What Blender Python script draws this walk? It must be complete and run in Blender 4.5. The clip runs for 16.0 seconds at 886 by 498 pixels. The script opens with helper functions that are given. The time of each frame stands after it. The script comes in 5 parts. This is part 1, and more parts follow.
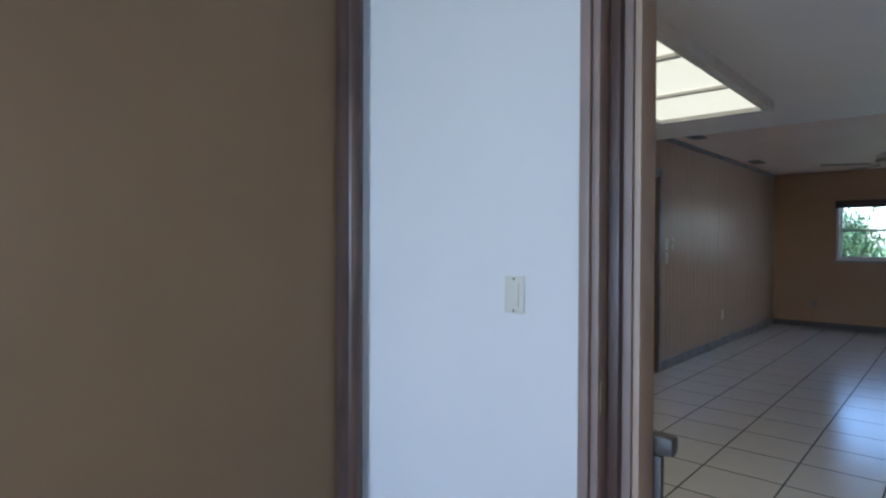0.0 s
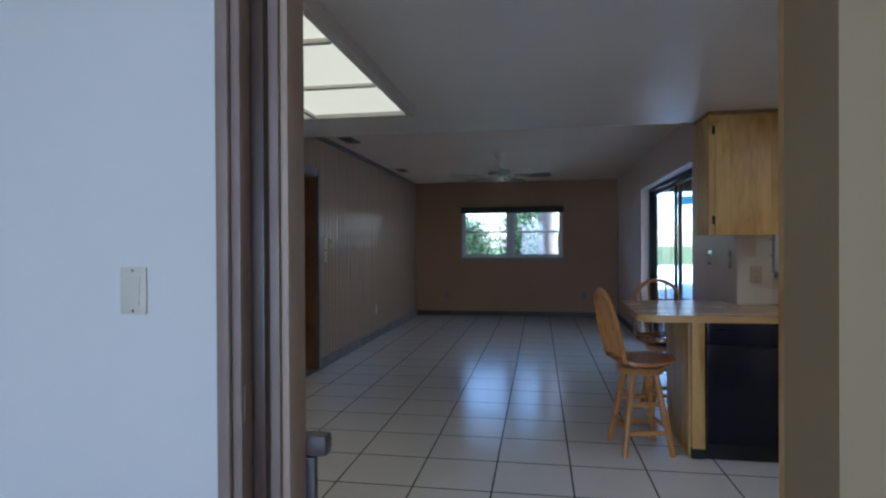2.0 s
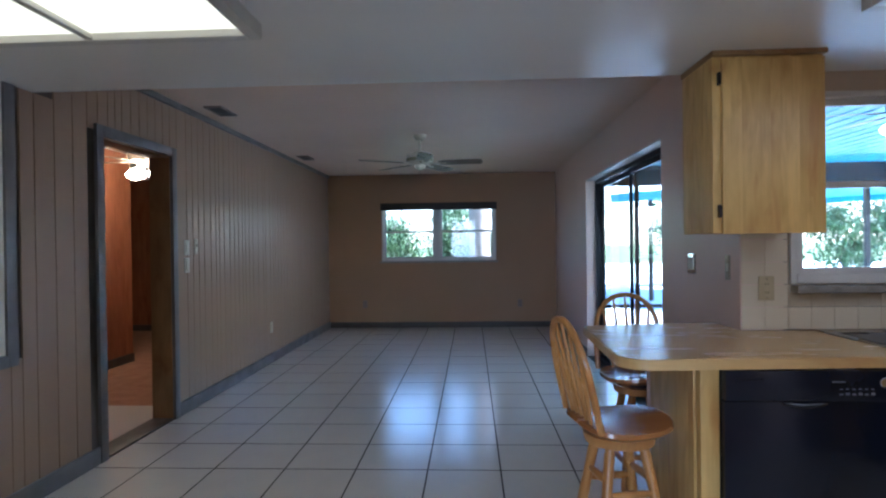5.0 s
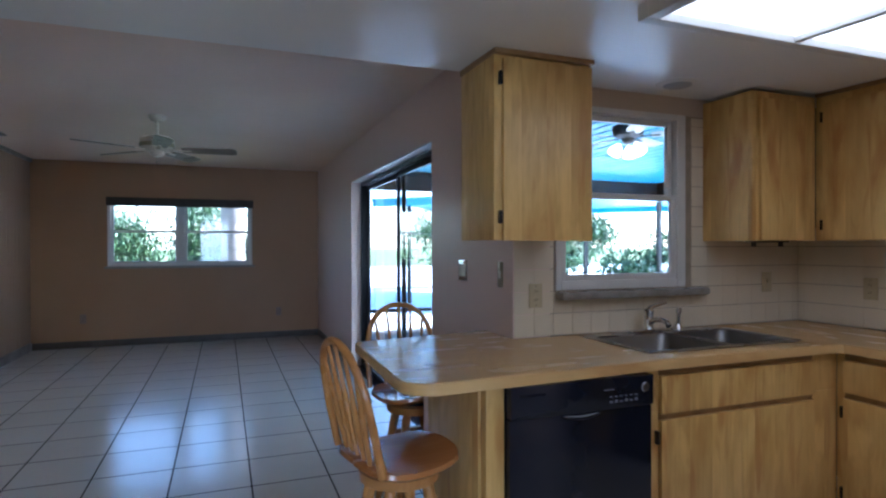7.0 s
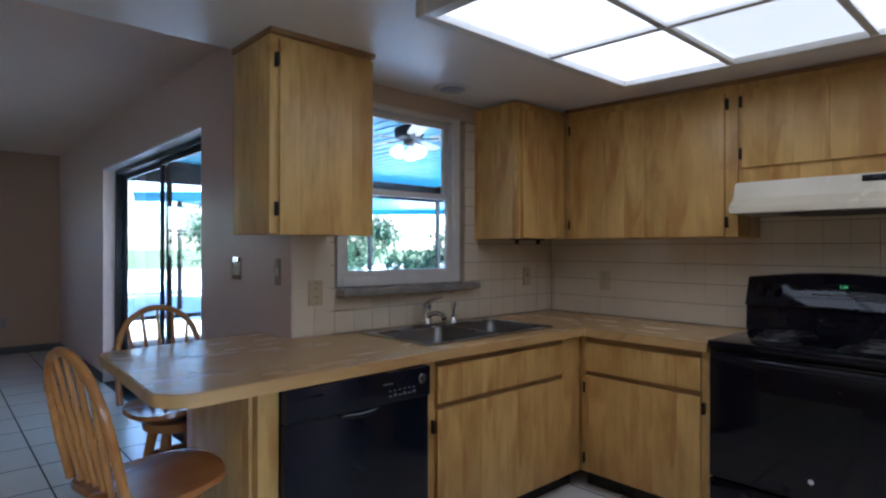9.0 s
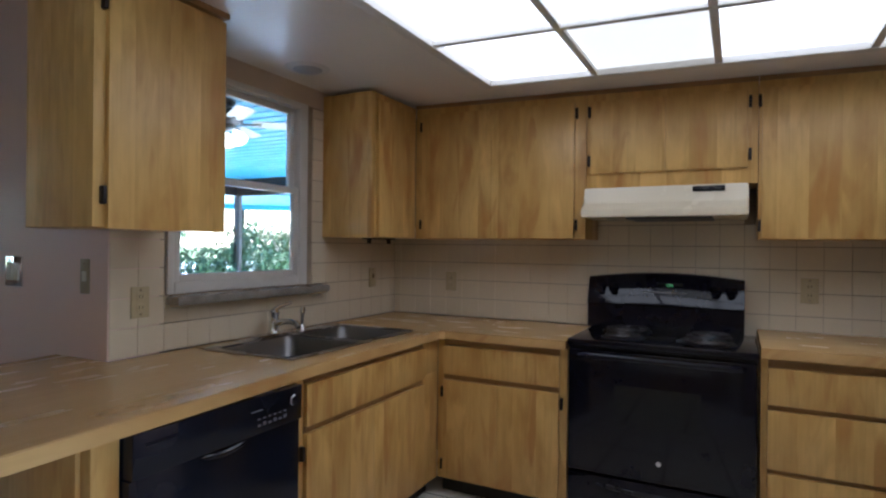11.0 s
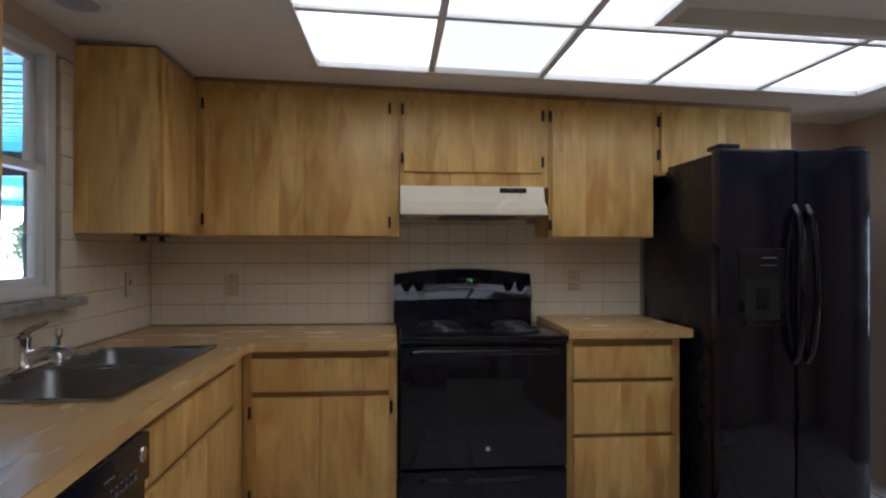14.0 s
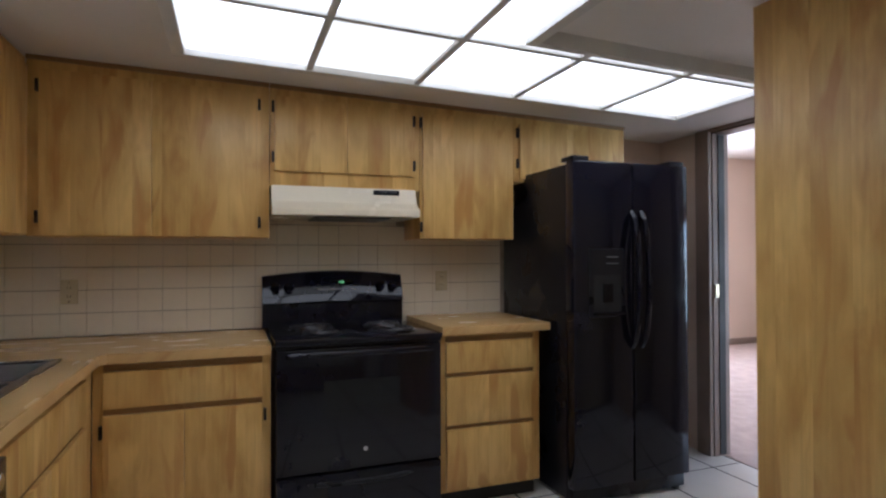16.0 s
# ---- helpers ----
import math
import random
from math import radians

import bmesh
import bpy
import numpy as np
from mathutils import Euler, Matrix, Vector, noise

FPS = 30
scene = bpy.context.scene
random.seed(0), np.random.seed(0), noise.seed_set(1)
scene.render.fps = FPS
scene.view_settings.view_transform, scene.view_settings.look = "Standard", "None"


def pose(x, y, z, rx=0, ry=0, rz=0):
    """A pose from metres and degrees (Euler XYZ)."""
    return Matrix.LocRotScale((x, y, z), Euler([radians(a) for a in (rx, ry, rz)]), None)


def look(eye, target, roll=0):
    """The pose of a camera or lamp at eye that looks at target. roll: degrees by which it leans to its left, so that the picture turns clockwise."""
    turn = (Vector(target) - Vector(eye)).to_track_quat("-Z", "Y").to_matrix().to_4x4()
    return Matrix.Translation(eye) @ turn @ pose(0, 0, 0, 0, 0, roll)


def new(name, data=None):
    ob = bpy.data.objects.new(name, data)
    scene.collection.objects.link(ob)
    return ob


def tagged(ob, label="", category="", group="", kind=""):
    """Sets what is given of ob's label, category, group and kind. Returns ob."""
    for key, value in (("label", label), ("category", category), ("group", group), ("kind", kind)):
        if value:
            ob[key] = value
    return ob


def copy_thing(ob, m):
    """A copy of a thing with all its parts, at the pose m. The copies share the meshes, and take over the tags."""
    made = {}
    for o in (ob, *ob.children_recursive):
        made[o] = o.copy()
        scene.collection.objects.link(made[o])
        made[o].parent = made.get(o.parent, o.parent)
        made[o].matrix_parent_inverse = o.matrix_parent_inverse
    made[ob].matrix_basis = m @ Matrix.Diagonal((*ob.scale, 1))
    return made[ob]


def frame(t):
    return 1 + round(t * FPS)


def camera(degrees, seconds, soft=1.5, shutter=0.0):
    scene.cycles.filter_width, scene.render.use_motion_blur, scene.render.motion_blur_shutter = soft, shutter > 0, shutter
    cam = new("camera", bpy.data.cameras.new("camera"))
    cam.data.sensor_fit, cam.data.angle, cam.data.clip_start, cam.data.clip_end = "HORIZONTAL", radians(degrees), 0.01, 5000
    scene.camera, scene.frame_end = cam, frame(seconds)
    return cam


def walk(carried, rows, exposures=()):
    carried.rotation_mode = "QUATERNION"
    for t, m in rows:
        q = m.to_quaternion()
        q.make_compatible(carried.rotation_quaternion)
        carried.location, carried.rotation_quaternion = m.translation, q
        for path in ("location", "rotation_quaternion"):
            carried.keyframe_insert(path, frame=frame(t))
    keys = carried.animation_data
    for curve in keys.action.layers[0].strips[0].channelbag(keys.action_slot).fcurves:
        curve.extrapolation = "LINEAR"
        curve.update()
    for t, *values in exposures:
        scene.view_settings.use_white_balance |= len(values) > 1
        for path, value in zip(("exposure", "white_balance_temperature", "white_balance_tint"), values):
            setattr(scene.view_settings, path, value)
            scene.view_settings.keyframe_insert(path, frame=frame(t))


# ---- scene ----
cam = camera(75.5, 16.0, soft=2.3)
PATH = [
    (0, (0.370, 0.508, 1.279), (-0.976, 1.988, 1.252), 0.2),
    (0.5, (0.369, 0.559, 1.278), (-0.665, 2.271, 1.252), 0.2),
    (1, (0.350, 0.596, 1.261), (-0.390, 2.454, 1.242), -0),
    (1.5, (0.342, 0.613, 1.249), (-0.172, 2.546, 1.235), -0.2),
    (2, (0.328, 0.694, 1.225), (-0.005, 2.666, 1.214), -0.3),
    (2.5, (0.345, 0.924, 1.240), (0.119, 2.911, 1.224), -0.5),
    (3, (0.348, 1.144, 1.244), (0.163, 3.136, 1.226), -0.6),
    (5.3, (0.341, 2.092, 1.250), (0.285, 4.091, 1.237), -0.8),
    (5.5, (0.323, 2.160, 1.254), (0.350, 4.159, 1.235), -0.8),
    (6, (0.331, 2.300, 1.266), (0.533, 4.290, 1.248), -0.6),
    (6.5, (0.360, 2.354, 1.272), (0.789, 4.308, 1.256), -0.3),
    (7, (0.358, 2.388, 1.257), (1.073, 4.256, 1.249), -0.1),
    (7.5, (0.372, 2.393, 1.249), (1.303, 4.163, 1.245), -0.1),
    (8, (0.389, 2.403, 1.242), (1.474, 4.083, 1.238), -0.1),
    (8.5, (0.407, 2.418, 1.232), (1.614, 4.012, 1.231), -0),
    (9, (0.420, 2.441, 1.230), (1.761, 3.925, 1.227), 0.1),
    (9.2, (0.420, 2.452, 1.233), (1.821, 3.880, 1.225), 0.3),
    (11.5, (0.380, 2.974, 1.237), (2.236, 3.721, 1.225), 0.2),
    (12, (0.437, 3.107, 1.261), (2.356, 3.669, 1.238), -0.1),
    (12.5, (0.440, 3.198, 1.233), (2.399, 3.600, 1.227), 0.1),
    (13, (0.416, 3.343, 1.248), (2.404, 3.562, 1.243), -0),
    (13.5, (0.392, 3.439, 1.236), (2.392, 3.445, 1.234), 0.1),
    (14, (0.414, 3.509, 1.216), (2.407, 3.342, 1.222), 0.1),
    (14.5, (0.448, 3.572, 1.213), (2.419, 3.232, 1.224), -0),
    (15, (0.459, 3.615, 1.206), (2.395, 3.112, 1.226), -0.1),
    (15.5, (0.415, 3.629, 1.211), (2.319, 3.017, 1.226), -0),
    (16, (0.402, 3.655, 1.196), (2.278, 2.963, 1.220), -0.2),
]
EXPOSURES = [(0, 2.85, 5100, 14), (0.5, 2.75, 5100, 14), (1, 2.6, 5100, 14), (2, 2.5, 5000, 14), (3, 3.0, 5000, 14), (5.5, 3.25, 4950, 14), (7, 3.15, 4950, 14), (8.5, 2.95, 5000, 14), (11.5, 3.2, 5400, 14), (13.5, 3.15, 5400, 14), (16, 3.32, 5450, 14)]
walk(cam, [(t, look(eye, aim, roll)) for t, eye, aim, roll in PATH], EXPOSURES)

# ---- world and sun ----
world = bpy.data.worlds.new("sky")
scene.world = world
world.use_nodes = True
wn = world.node_tree
sky = wn.nodes.new("ShaderNodeTexSky")
sky.sky_type = "NISHITA"
sky.sun_disc = False
sky.sun_elevation, sky.sun_rotation = radians(45), radians(92)
wn.links.new(sky.outputs[0], wn.nodes["Background"].inputs[0])
wn.nodes["Background"].inputs[1].default_value = 0.15
sun = new("sun", bpy.data.lights.new("sun", "SUN"))
sun.data.energy, sun.data.angle, sun.data.color = 5.0, radians(0.5), (1.0, 0.97, 0.93)
sun.matrix_world = look((0, 0, 0), (-0.70, -0.02, -0.71))

# daylight through the living room window, behind the walker
living_sky = new("living_window_sky", bpy.data.lights.new("living_window_sky", "AREA"))
living_sky.data.shape, living_sky.data.size, living_sky.data.size_y = "RECTANGLE", 1.6, 1.9
living_sky.data.energy, living_sky.data.color = 13.0, (0.72, 0.86, 1.0)
# lamp added at an unseen side opening to brighten the living room
side_fill = new("side_window_sky", bpy.data.lights.new("side_window_sky", "AREA"))
side_fill.data.shape, side_fill.data.size, side_fill.data.size_y = "RECTANGLE", 2.0, 1.4
side_fill.data.energy, side_fill.data.color = 7.5, (0.95, 0.96, 1.0)
side_fill.matrix_world = look((6.2, -0.9, 1.45), (3.0, -1.4, 1.0))
living_sky.matrix_world = look((-0.3, -3.05, 1.23), (-0.3, 2.0, 1.1))

# strengths of the lamps that the place has
KITCHEN_PANES, DINING_PANES, LANAI_GLOBES, BEDROOM_GLOBES = 0.26, 0.13, 0.6, 7.0


# ---- materials ----
def material(name):
    m = bpy.data.materials.new(name)
    m.use_nodes = True
    nt = m.node_tree
    return m, nt, nt.nodes["Principled BSDF"], nt.nodes.new("ShaderNodeNewGeometry")


def mixed(nt, fac, a, b, mode="MIX"):
    n = nt.nodes.new("ShaderNodeMix")
    n.data_type, n.blend_type = "RGBA", mode
    for i, v in ((0, fac), (6, a), (7, b)):
        if isinstance(v, bpy.types.NodeSocket):
            nt.links.new(v, n.inputs[i])
        elif isinstance(v, tuple):
            n.inputs[i].default_value = (*v, 1)
        else:
            n.inputs[i].default_value = v
    return n.outputs[2]


def noise_of(nt, vec, scale, detail=4, stretch=None):
    n = nt.nodes.new("ShaderNodeTexNoise")
    n.inputs["Scale"].default_value, n.inputs["Detail"].default_value = scale, detail
    if stretch:
        mp = nt.nodes.new("ShaderNodeMapping")
        mp.inputs["Scale"].default_value = stretch
        nt.links.new(vec, mp.inputs[0])
        vec = mp.outputs[0]
    nt.links.new(vec, n.inputs["Vector"])
    return n.outputs["Fac"]


def ramp_of(nt, fac, lo, hi, a=0.0, b=1.0):
    n = nt.nodes.new("ShaderNodeMapRange")
    for i, v in enumerate((lo, hi, a, b)):
        n.inputs[i + 1].default_value = v
    nt.links.new(fac, n.inputs[0])
    return n.outputs[0]


def bumped(nt, bsdf, height, strength, distance):
    n = nt.nodes.new("ShaderNodeBump")
    n.inputs["Strength"].default_value, n.inputs["Distance"].default_value = strength, distance
    nt.links.new(height, n.inputs["Height"])
    nt.links.new(n.outputs[0], bsdf.inputs["Normal"])


def surface(name, col, rough=0.6, var=0.12, scale=3.0, fine=90.0, bump=0.15, dist=0.002, metal=0.0, per_piece=0.0, uneven=1.0):
    m, nt, bsdf, geo = material(name)
    pos = geo.outputs["Position"]
    dark = tuple(c * (1 - 1.6 * var) for c in col)
    big = ramp_of(nt, noise_of(nt, pos, scale, 5), 0.35, 0.7)
    c = mixed(nt, big, col, dark)
    small = noise_of(nt, pos, fine, 3)
    c = mixed(nt, ramp_of(nt, small, 0.4, 0.8, 0.0, 0.5), c, tuple(v * (1 - var) for v in col))
    if per_piece:
        info = nt.nodes.new("ShaderNodeObjectInfo")
        c = mixed(nt, ramp_of(nt, info.outputs["Random"], 0, 1, 0, per_piece), c, tuple(v * 0.7 for v in col))
    nt.links.new(c, bsdf.inputs["Base Color"])
    bsdf.inputs["Metallic"].default_value = metal
    r = ramp_of(nt, big, 0, 1, max(rough - 0.06 * uneven, 0.02), min(rough + 0.08 * uneven, 1))
    nt.links.new(r, bsdf.inputs["Roughness"])
    if bump:
        bumped(nt, bsdf, small, bump, dist)
    return m


def wood(name, light, dark, rough=0.35, grain="z", board=0.0, streak=30.0, flame=0.0, staves=0.5, mark=1.0):
    """Wood whose grain runs along one axis; board: the width of its staves."""
    m, nt, bsdf, geo = material(name)
    sep = nt.nodes.new("ShaderNodeSeparateXYZ")
    nt.links.new(geo.outputs["Position"], sep.inputs[0])

    def add(a, b):
        n = nt.nodes.new("ShaderNodeMath")
        nt.links.new(a, n.inputs[0]), nt.links.new(b, n.inputs[1])
        return n.outputs[0]
    along = sep.outputs["xyz".index(grain)]
    rest = [sep.outputs[i] for i in range(3) if "xyz"[i] != grain]
    across = add(*rest)
    step = nt.nodes.new("ShaderNodeMath")
    step.operation = "SNAP"
    step.inputs[1].default_value = board or 50.0
    nt.links.new(across, step.inputs[0])
    white = nt.nodes.new("ShaderNodeTexWhiteNoise")
    white.noise_dimensions = "1D"
    nt.links.new(step.outputs[0], white.inputs["W"])
    com = nt.nodes.new("ShaderNodeCombineXYZ")
    nt.links.new(across, com.inputs[0]), nt.links.new(along, com.inputs[1]), nt.links.new(white.outputs[0], com.inputs[2])
    v = com.outputs[0]
    figure = noise_of(nt, v, 5.0, 6, (2.4, 0.7, 9.0))
    lines = noise_of(nt, v, streak, 4, (4.0, 0.12, 9.0))
    clouds = noise_of(nt, v, 2.3, 3, (1.6, 0.8, 5.0))
    knots = noise_of(nt, v, 3.2, 5, (1.7, 1.1, 13.0))
    c = mixed(nt, ramp_of(nt, figure, 0.38, 0.68), light, dark)
    c = mixed(nt, ramp_of(nt, lines, 0.45, 0.8, 0, 0.4 * mark), c, tuple(a * 0.72 for a in dark))
    c = mixed(nt, ramp_of(nt, knots, 0.60, 0.72, 0, 0.6 * mark), c, (dark[0] * 0.75, dark[1] * 0.55, dark[2] * 0.45))
    if board:
        c = mixed(nt, ramp_of(nt, white.outputs[0], 0, 1, 0, staves), c, tuple(a * 0.85 for a in dark))
    if flame:
        wave = nt.nodes.new("ShaderNodeTexNoise")
        wave.inputs["Scale"].default_value, wave.inputs["Detail"].default_value, wave.inputs["Distortion"].default_value = 3.4, 3, 0.8
        stretch = nt.nodes.new("ShaderNodeMapping")
        stretch.inputs["Scale"].default_value = (2.6, 0.55, 17.0)
        nt.links.new(v, stretch.inputs[0]), nt.links.new(stretch.outputs[0], wave.inputs["Vector"])
        streaks = ramp_of(nt, wave.outputs["Fac"], 0.56, 0.66, 0, flame)
        c = mixed(nt, streaks, c, (dark[0] * 0.80, dark[1] * 0.62, dark[2] * 0.5))
        c = mixed(nt, ramp_of(nt, wave.outputs["Fac"], 0.42, 0.30, 0, flame * 0.7), c, tuple(min(1, a * 1.15) for a in light))
    c = mixed(nt, ramp_of(nt, clouds, 0.45, 0.75, 0, 0.35), c, tuple(min(1, a * 1.12) for a in light))
    nt.links.new(c, bsdf.inputs["Base Color"])
    nt.links.new(ramp_of(nt, figure, 0.3, 0.7, rough - 0.05 * mark, rough + 0.1 * mark), bsdf.inputs["Roughness"])
    bumped(nt, bsdf, lines, 0.08 * mark, 0.001)
    return m


def glow(name, col, strength, vary=0.0, scale=40.0):
    m, nt, bsdf, geo = material(name)
    bsdf.inputs["Base Color"].default_value = (0.8, 0.8, 0.78, 1)
    bsdf.inputs["Emission Strength"].default_value = strength
    c = mixed(nt, ramp_of(nt, noise_of(nt, geo.outputs["Position"], scale, 2), 0.35, 0.65, 0, vary), col, tuple(v * 0.6 for v in col))
    nt.links.new(c, bsdf.inputs["Emission Color"])
    return m


def clear_glass(name, tint=(0.95, 0.98, 0.97)):
    m, nt, bsdf, geo = material(name)
    bsdf.inputs["Base Color"].default_value = (*tint, 1)
    bsdf.inputs["Transmission Weight"].default_value = 1.0
    bsdf.inputs["Roughness"].default_value = 0.0
    bsdf.inputs["IOR"].default_value = 1.4
    return m


MAPLE = wood("maple_laminate", (0.76, 0.50, 0.165), (0.54, 0.295, 0.072), 0.36, "z", 0.115, 22, 0.68, 0.45)
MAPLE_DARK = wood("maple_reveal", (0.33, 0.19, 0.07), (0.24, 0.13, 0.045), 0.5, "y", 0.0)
BUTCHER_X = wood("butcher_block_laminate", (0.60, 0.39, 0.165), (0.52, 0.325, 0.13), 0.24, "x", 0.034, 40, 0.0, 0.5, 0.5)
BUTCHER_Y = wood("butcher_block_laminate_return", (0.60, 0.39, 0.165), (0.52, 0.325, 0.13), 0.24, "y", 0.034, 40, 0.0, 0.5, 0.5)
MAPLE_EDGE = wood("maple_edge_band", (0.64, 0.41, 0.16), (0.56, 0.34, 0.12), 0.34, "x", 0.0, 26, 0.5, 0.0, 0.4)
OAK = wood("honey_oak", (0.50, 0.235, 0.065), (0.36, 0.15, 0.038), 0.28, "z", 0.0)
OAK_SEAT = wood("honey_oak_seat", (0.42, 0.17, 0.05), (0.30, 0.11, 0.03), 0.2, "x", 0.07)
PANEL_TAN = surface("painted_panel", (0.37, 0.245, 0.155), 0.33, 0.03, 1.5, 40, 0.05, 0.001, 0, 0.15, 0.15)
GROOVE = surface("panel_groove", (0.16, 0.13, 0.11), 0.7)
TAN_WALL = surface("tan_wall", (0.40, 0.232, 0.12), 0.55, 0.05, 1.2, 120, 0.2, 0.0012)
MAUVE_WALL = surface("mauve_vinyl_wall", (0.76, 0.58, 0.50), 0.36, 0.02, 1.5, 150, 0.04, 0.0006, 0, 0, 0.15)
STRIP_WALL = surface("light_tan_wall", (0.60, 0.48, 0.36), 0.55, 0.04, 1.5, 140, 0.12, 0.001)
END_WALL = surface("taupe_wall_end", (0.44, 0.33, 0.235), 0.5, 0.04, 1.5, 140, 0.12, 0.001)
PALE_WALL = surface("pale_wall", (0.72, 0.70, 0.65), 0.6, 0.03, 1.3, 140, 0.12, 0.001)
# dim tan hall wall: its shade is put into this darker brown
SHADED_TAN_WALL = surface("brown_wall", (0.17, 0.11, 0.052), 0.6, 0.05, 1.5, 140, 0.12, 0.001)
PEACH_WALL = surface("peach_wall", (0.70, 0.56, 0.46), 0.7, 0.03, 1.0, 120, 0.1, 0.001)
OLIVE_WALL = surface("olive_tan_wall", (0.40, 0.30, 0.165), 0.6, 0.04, 1.0, 140, 0.12, 0.001)
CEILING_M = surface("ceiling_paint", (0.74, 0.70, 0.66), 0.5, 0.03, 1.2, 55, 0.5, 0.004)
# off-white ceiling; warm bounced light is tinted into its colour
WARM_LIT_CEIL = surface("dining_ceiling_paint", (0.78, 0.60, 0.48), 0.5, 0.03, 1.2, 55, 0.5, 0.004)
SMOOTH_CEIL = surface("smooth_ceiling_paint", (0.82, 0.79, 0.75), 0.38, 0.03, 1.2, 55, 0.12, 0.002)
TAUPE = surface("taupe_trim_paint", (0.28, 0.205, 0.165), 0.5, 0.1, 6, 60, 0.1, 0.001)
GREY_TRIM = surface("grey_trim_paint", (0.19, 0.18, 0.18), 0.35, 0.15, 7, 60, 0.1, 0.001)
BASE_DARK = surface("dark_baseboard", (0.10, 0.085, 0.075), 0.45, 0.15, 7, 60, 0.1, 0.001)
DARK_TRIM = wood("dark_wood_trim", (0.085, 0.05, 0.035), (0.045, 0.025, 0.017), 0.36, "z")
FLOOR_TILE = surface("glazed_floor_tile", (0.80, 0.77, 0.72), 0.20, 0.03, 6, 28, 0.14, 0.003, 0, 0.10, 0.2)
GROUT = surface("dark_grout", (0.045, 0.04, 0.037), 0.9, 0.2, 9, 150, 0.4, 0.002)
WALL_TILE = surface("cream_wall_tile", (0.76, 0.66, 0.49), 0.16, 0.03, 4, 30, 0.02, 0.001, 0, 0.08)
TILE_GROUT = surface("beige_grout", (0.40, 0.32, 0.23), 0.9, 0.2, 9, 150, 0.3, 0.001)
WHITE_PAINT = surface("white_window_paint", (0.72, 0.70, 0.66), 0.45, 0.06, 8, 90, 0.08, 0.001)
MARBLE = surface("grey_marble_sill", (0.36, 0.33, 0.29), 0.3, 0.35, 14, 50, 0.1, 0.001)
BLACK_GLOSS = surface("black_enamel", (0.008, 0.008, 0.015), 0.09, 0.2, 4, 70, 0.02, 0.0004)
BLACK_SATIN = surface("black_textured_plastic", (0.010, 0.010, 0.014), 0.3, 0.2, 5, 240, 0.12, 0.0006)
BLACK_MATTE = surface("black_rubber", (0.02, 0.02, 0.02), 0.7, 0.2, 5, 90)
BLACK_GLASS = surface("black_oven_glass", (0.005, 0.005, 0.006), 0.03, 0.1, 4, 70, 0.0)
NAVY_BLACK = surface("dishwasher_panel", (0.007, 0.009, 0.018), 0.2, 0.1, 4, 200, 0.06, 0.0004)
STEEL = surface("brushed_steel", (0.22, 0.213, 0.207), 0.42, 0.12, 5, 160, 0.06, 0.0004, 1.0)
STEEL_RIM = surface("polished_steel_rim", (0.42, 0.41, 0.40), 0.27, 0.1, 5, 160, 0.05, 0.0004, 1.0)
CHROME = surface("chrome", (0.72, 0.72, 0.73), 0.1, 0.05, 5, 60, 0.0, 0, 1.0)
COIL = surface("burner_coil_metal", (0.05, 0.046, 0.046), 0.45, 0.2, 9, 80, 0.1, 0.001, 0.3)
HINGE = surface("oil_rubbed_hinge", (0.03, 0.022, 0.018), 0.42, 0.2, 9, 80, 0.1, 0.001, 0.5)
CREAM_METAL = surface("almond_enamel", (0.78, 0.69, 0.51), 0.22, 0.04, 4, 60, 0.02)
ALMOND = surface("almond_plastic", (0.56, 0.46, 0.27), 0.35, 0.06, 8, 60, 0.02)
IVORY = surface("ivory_plastic", (0.66, 0.62, 0.50), 0.35, 0.06, 8, 60, 0.02)
SLOT = surface("dark_slot", (0.03, 0.025, 0.02), 0.6)
DARK_ALU = surface("dark_bronze_aluminium", (0.018, 0.018, 0.02), 0.35, 0.1, 6, 90, 0.03, 0.0005, 0.4)
BRASS = surface("antique_brass", (0.40, 0.33, 0.21), 0.35, 0.15, 9, 80, 0.05, 0.0005, 0.6)
FAN_WHITE = surface("fan_blade_white", (0.68, 0.57, 0.45), 0.3, 0.06, 5, 60, 0.04)
FAN_BROWN = wood("fan_blade_brown", (0.19, 0.135, 0.09), (0.13, 0.09, 0.06), 0.3, "x")
# white pan roof; the blue cast of its light is put into the colour
BLUE_CAST_PAN = surface("pale_blue_aluminium_roof", (0.075, 0.33, 0.47), 0.35, 0.05, 3, 40, 0.04)
# blue of the daylight is tinted into the slab, so its bounce is bluer
BLUE_TINT_CONCRETE = surface("patio_concrete", (0.50, 0.60, 0.66), 0.8, 0.12, 3, 80, 0.3, 0.002)
CARPET = surface("rose_beige_carpet", (0.50, 0.38, 0.33), 0.95, 0.12, 9, 260, 0.8, 0.006)
BED_CARPET = surface("rust_carpet", (0.42, 0.22, 0.13), 0.95, 0.15, 9, 260, 0.8, 0.006)
BED_PANEL = wood("red_brown_panelling", (0.44, 0.17, 0.08), (0.30, 0.105, 0.045), 0.4, "z", 0.14)
GRASS_M = surface("lawn", (0.10, 0.15, 0.04), 0.9, 0.3, 5, 120, 0.8, 0.02)
LEAF = surface("leaf_green", (0.085, 0.16, 0.055), 0.45, 0.4, 3, 60, 0.1, 0.002)
BARK = surface("palm_bark", (0.28, 0.23, 0.19), 0.9, 0.3, 8, 40, 0.8, 0.02)
BLIND = surface("dark_valance", (0.05, 0.04, 0.035), 0.6, 0.15, 9, 120)
GLASS = clear_glass("window_glass")
PANE_K = glow("kitchen_light_diffuser", (1.0, 0.985, 0.95), KITCHEN_PANES, 0.06, 120)
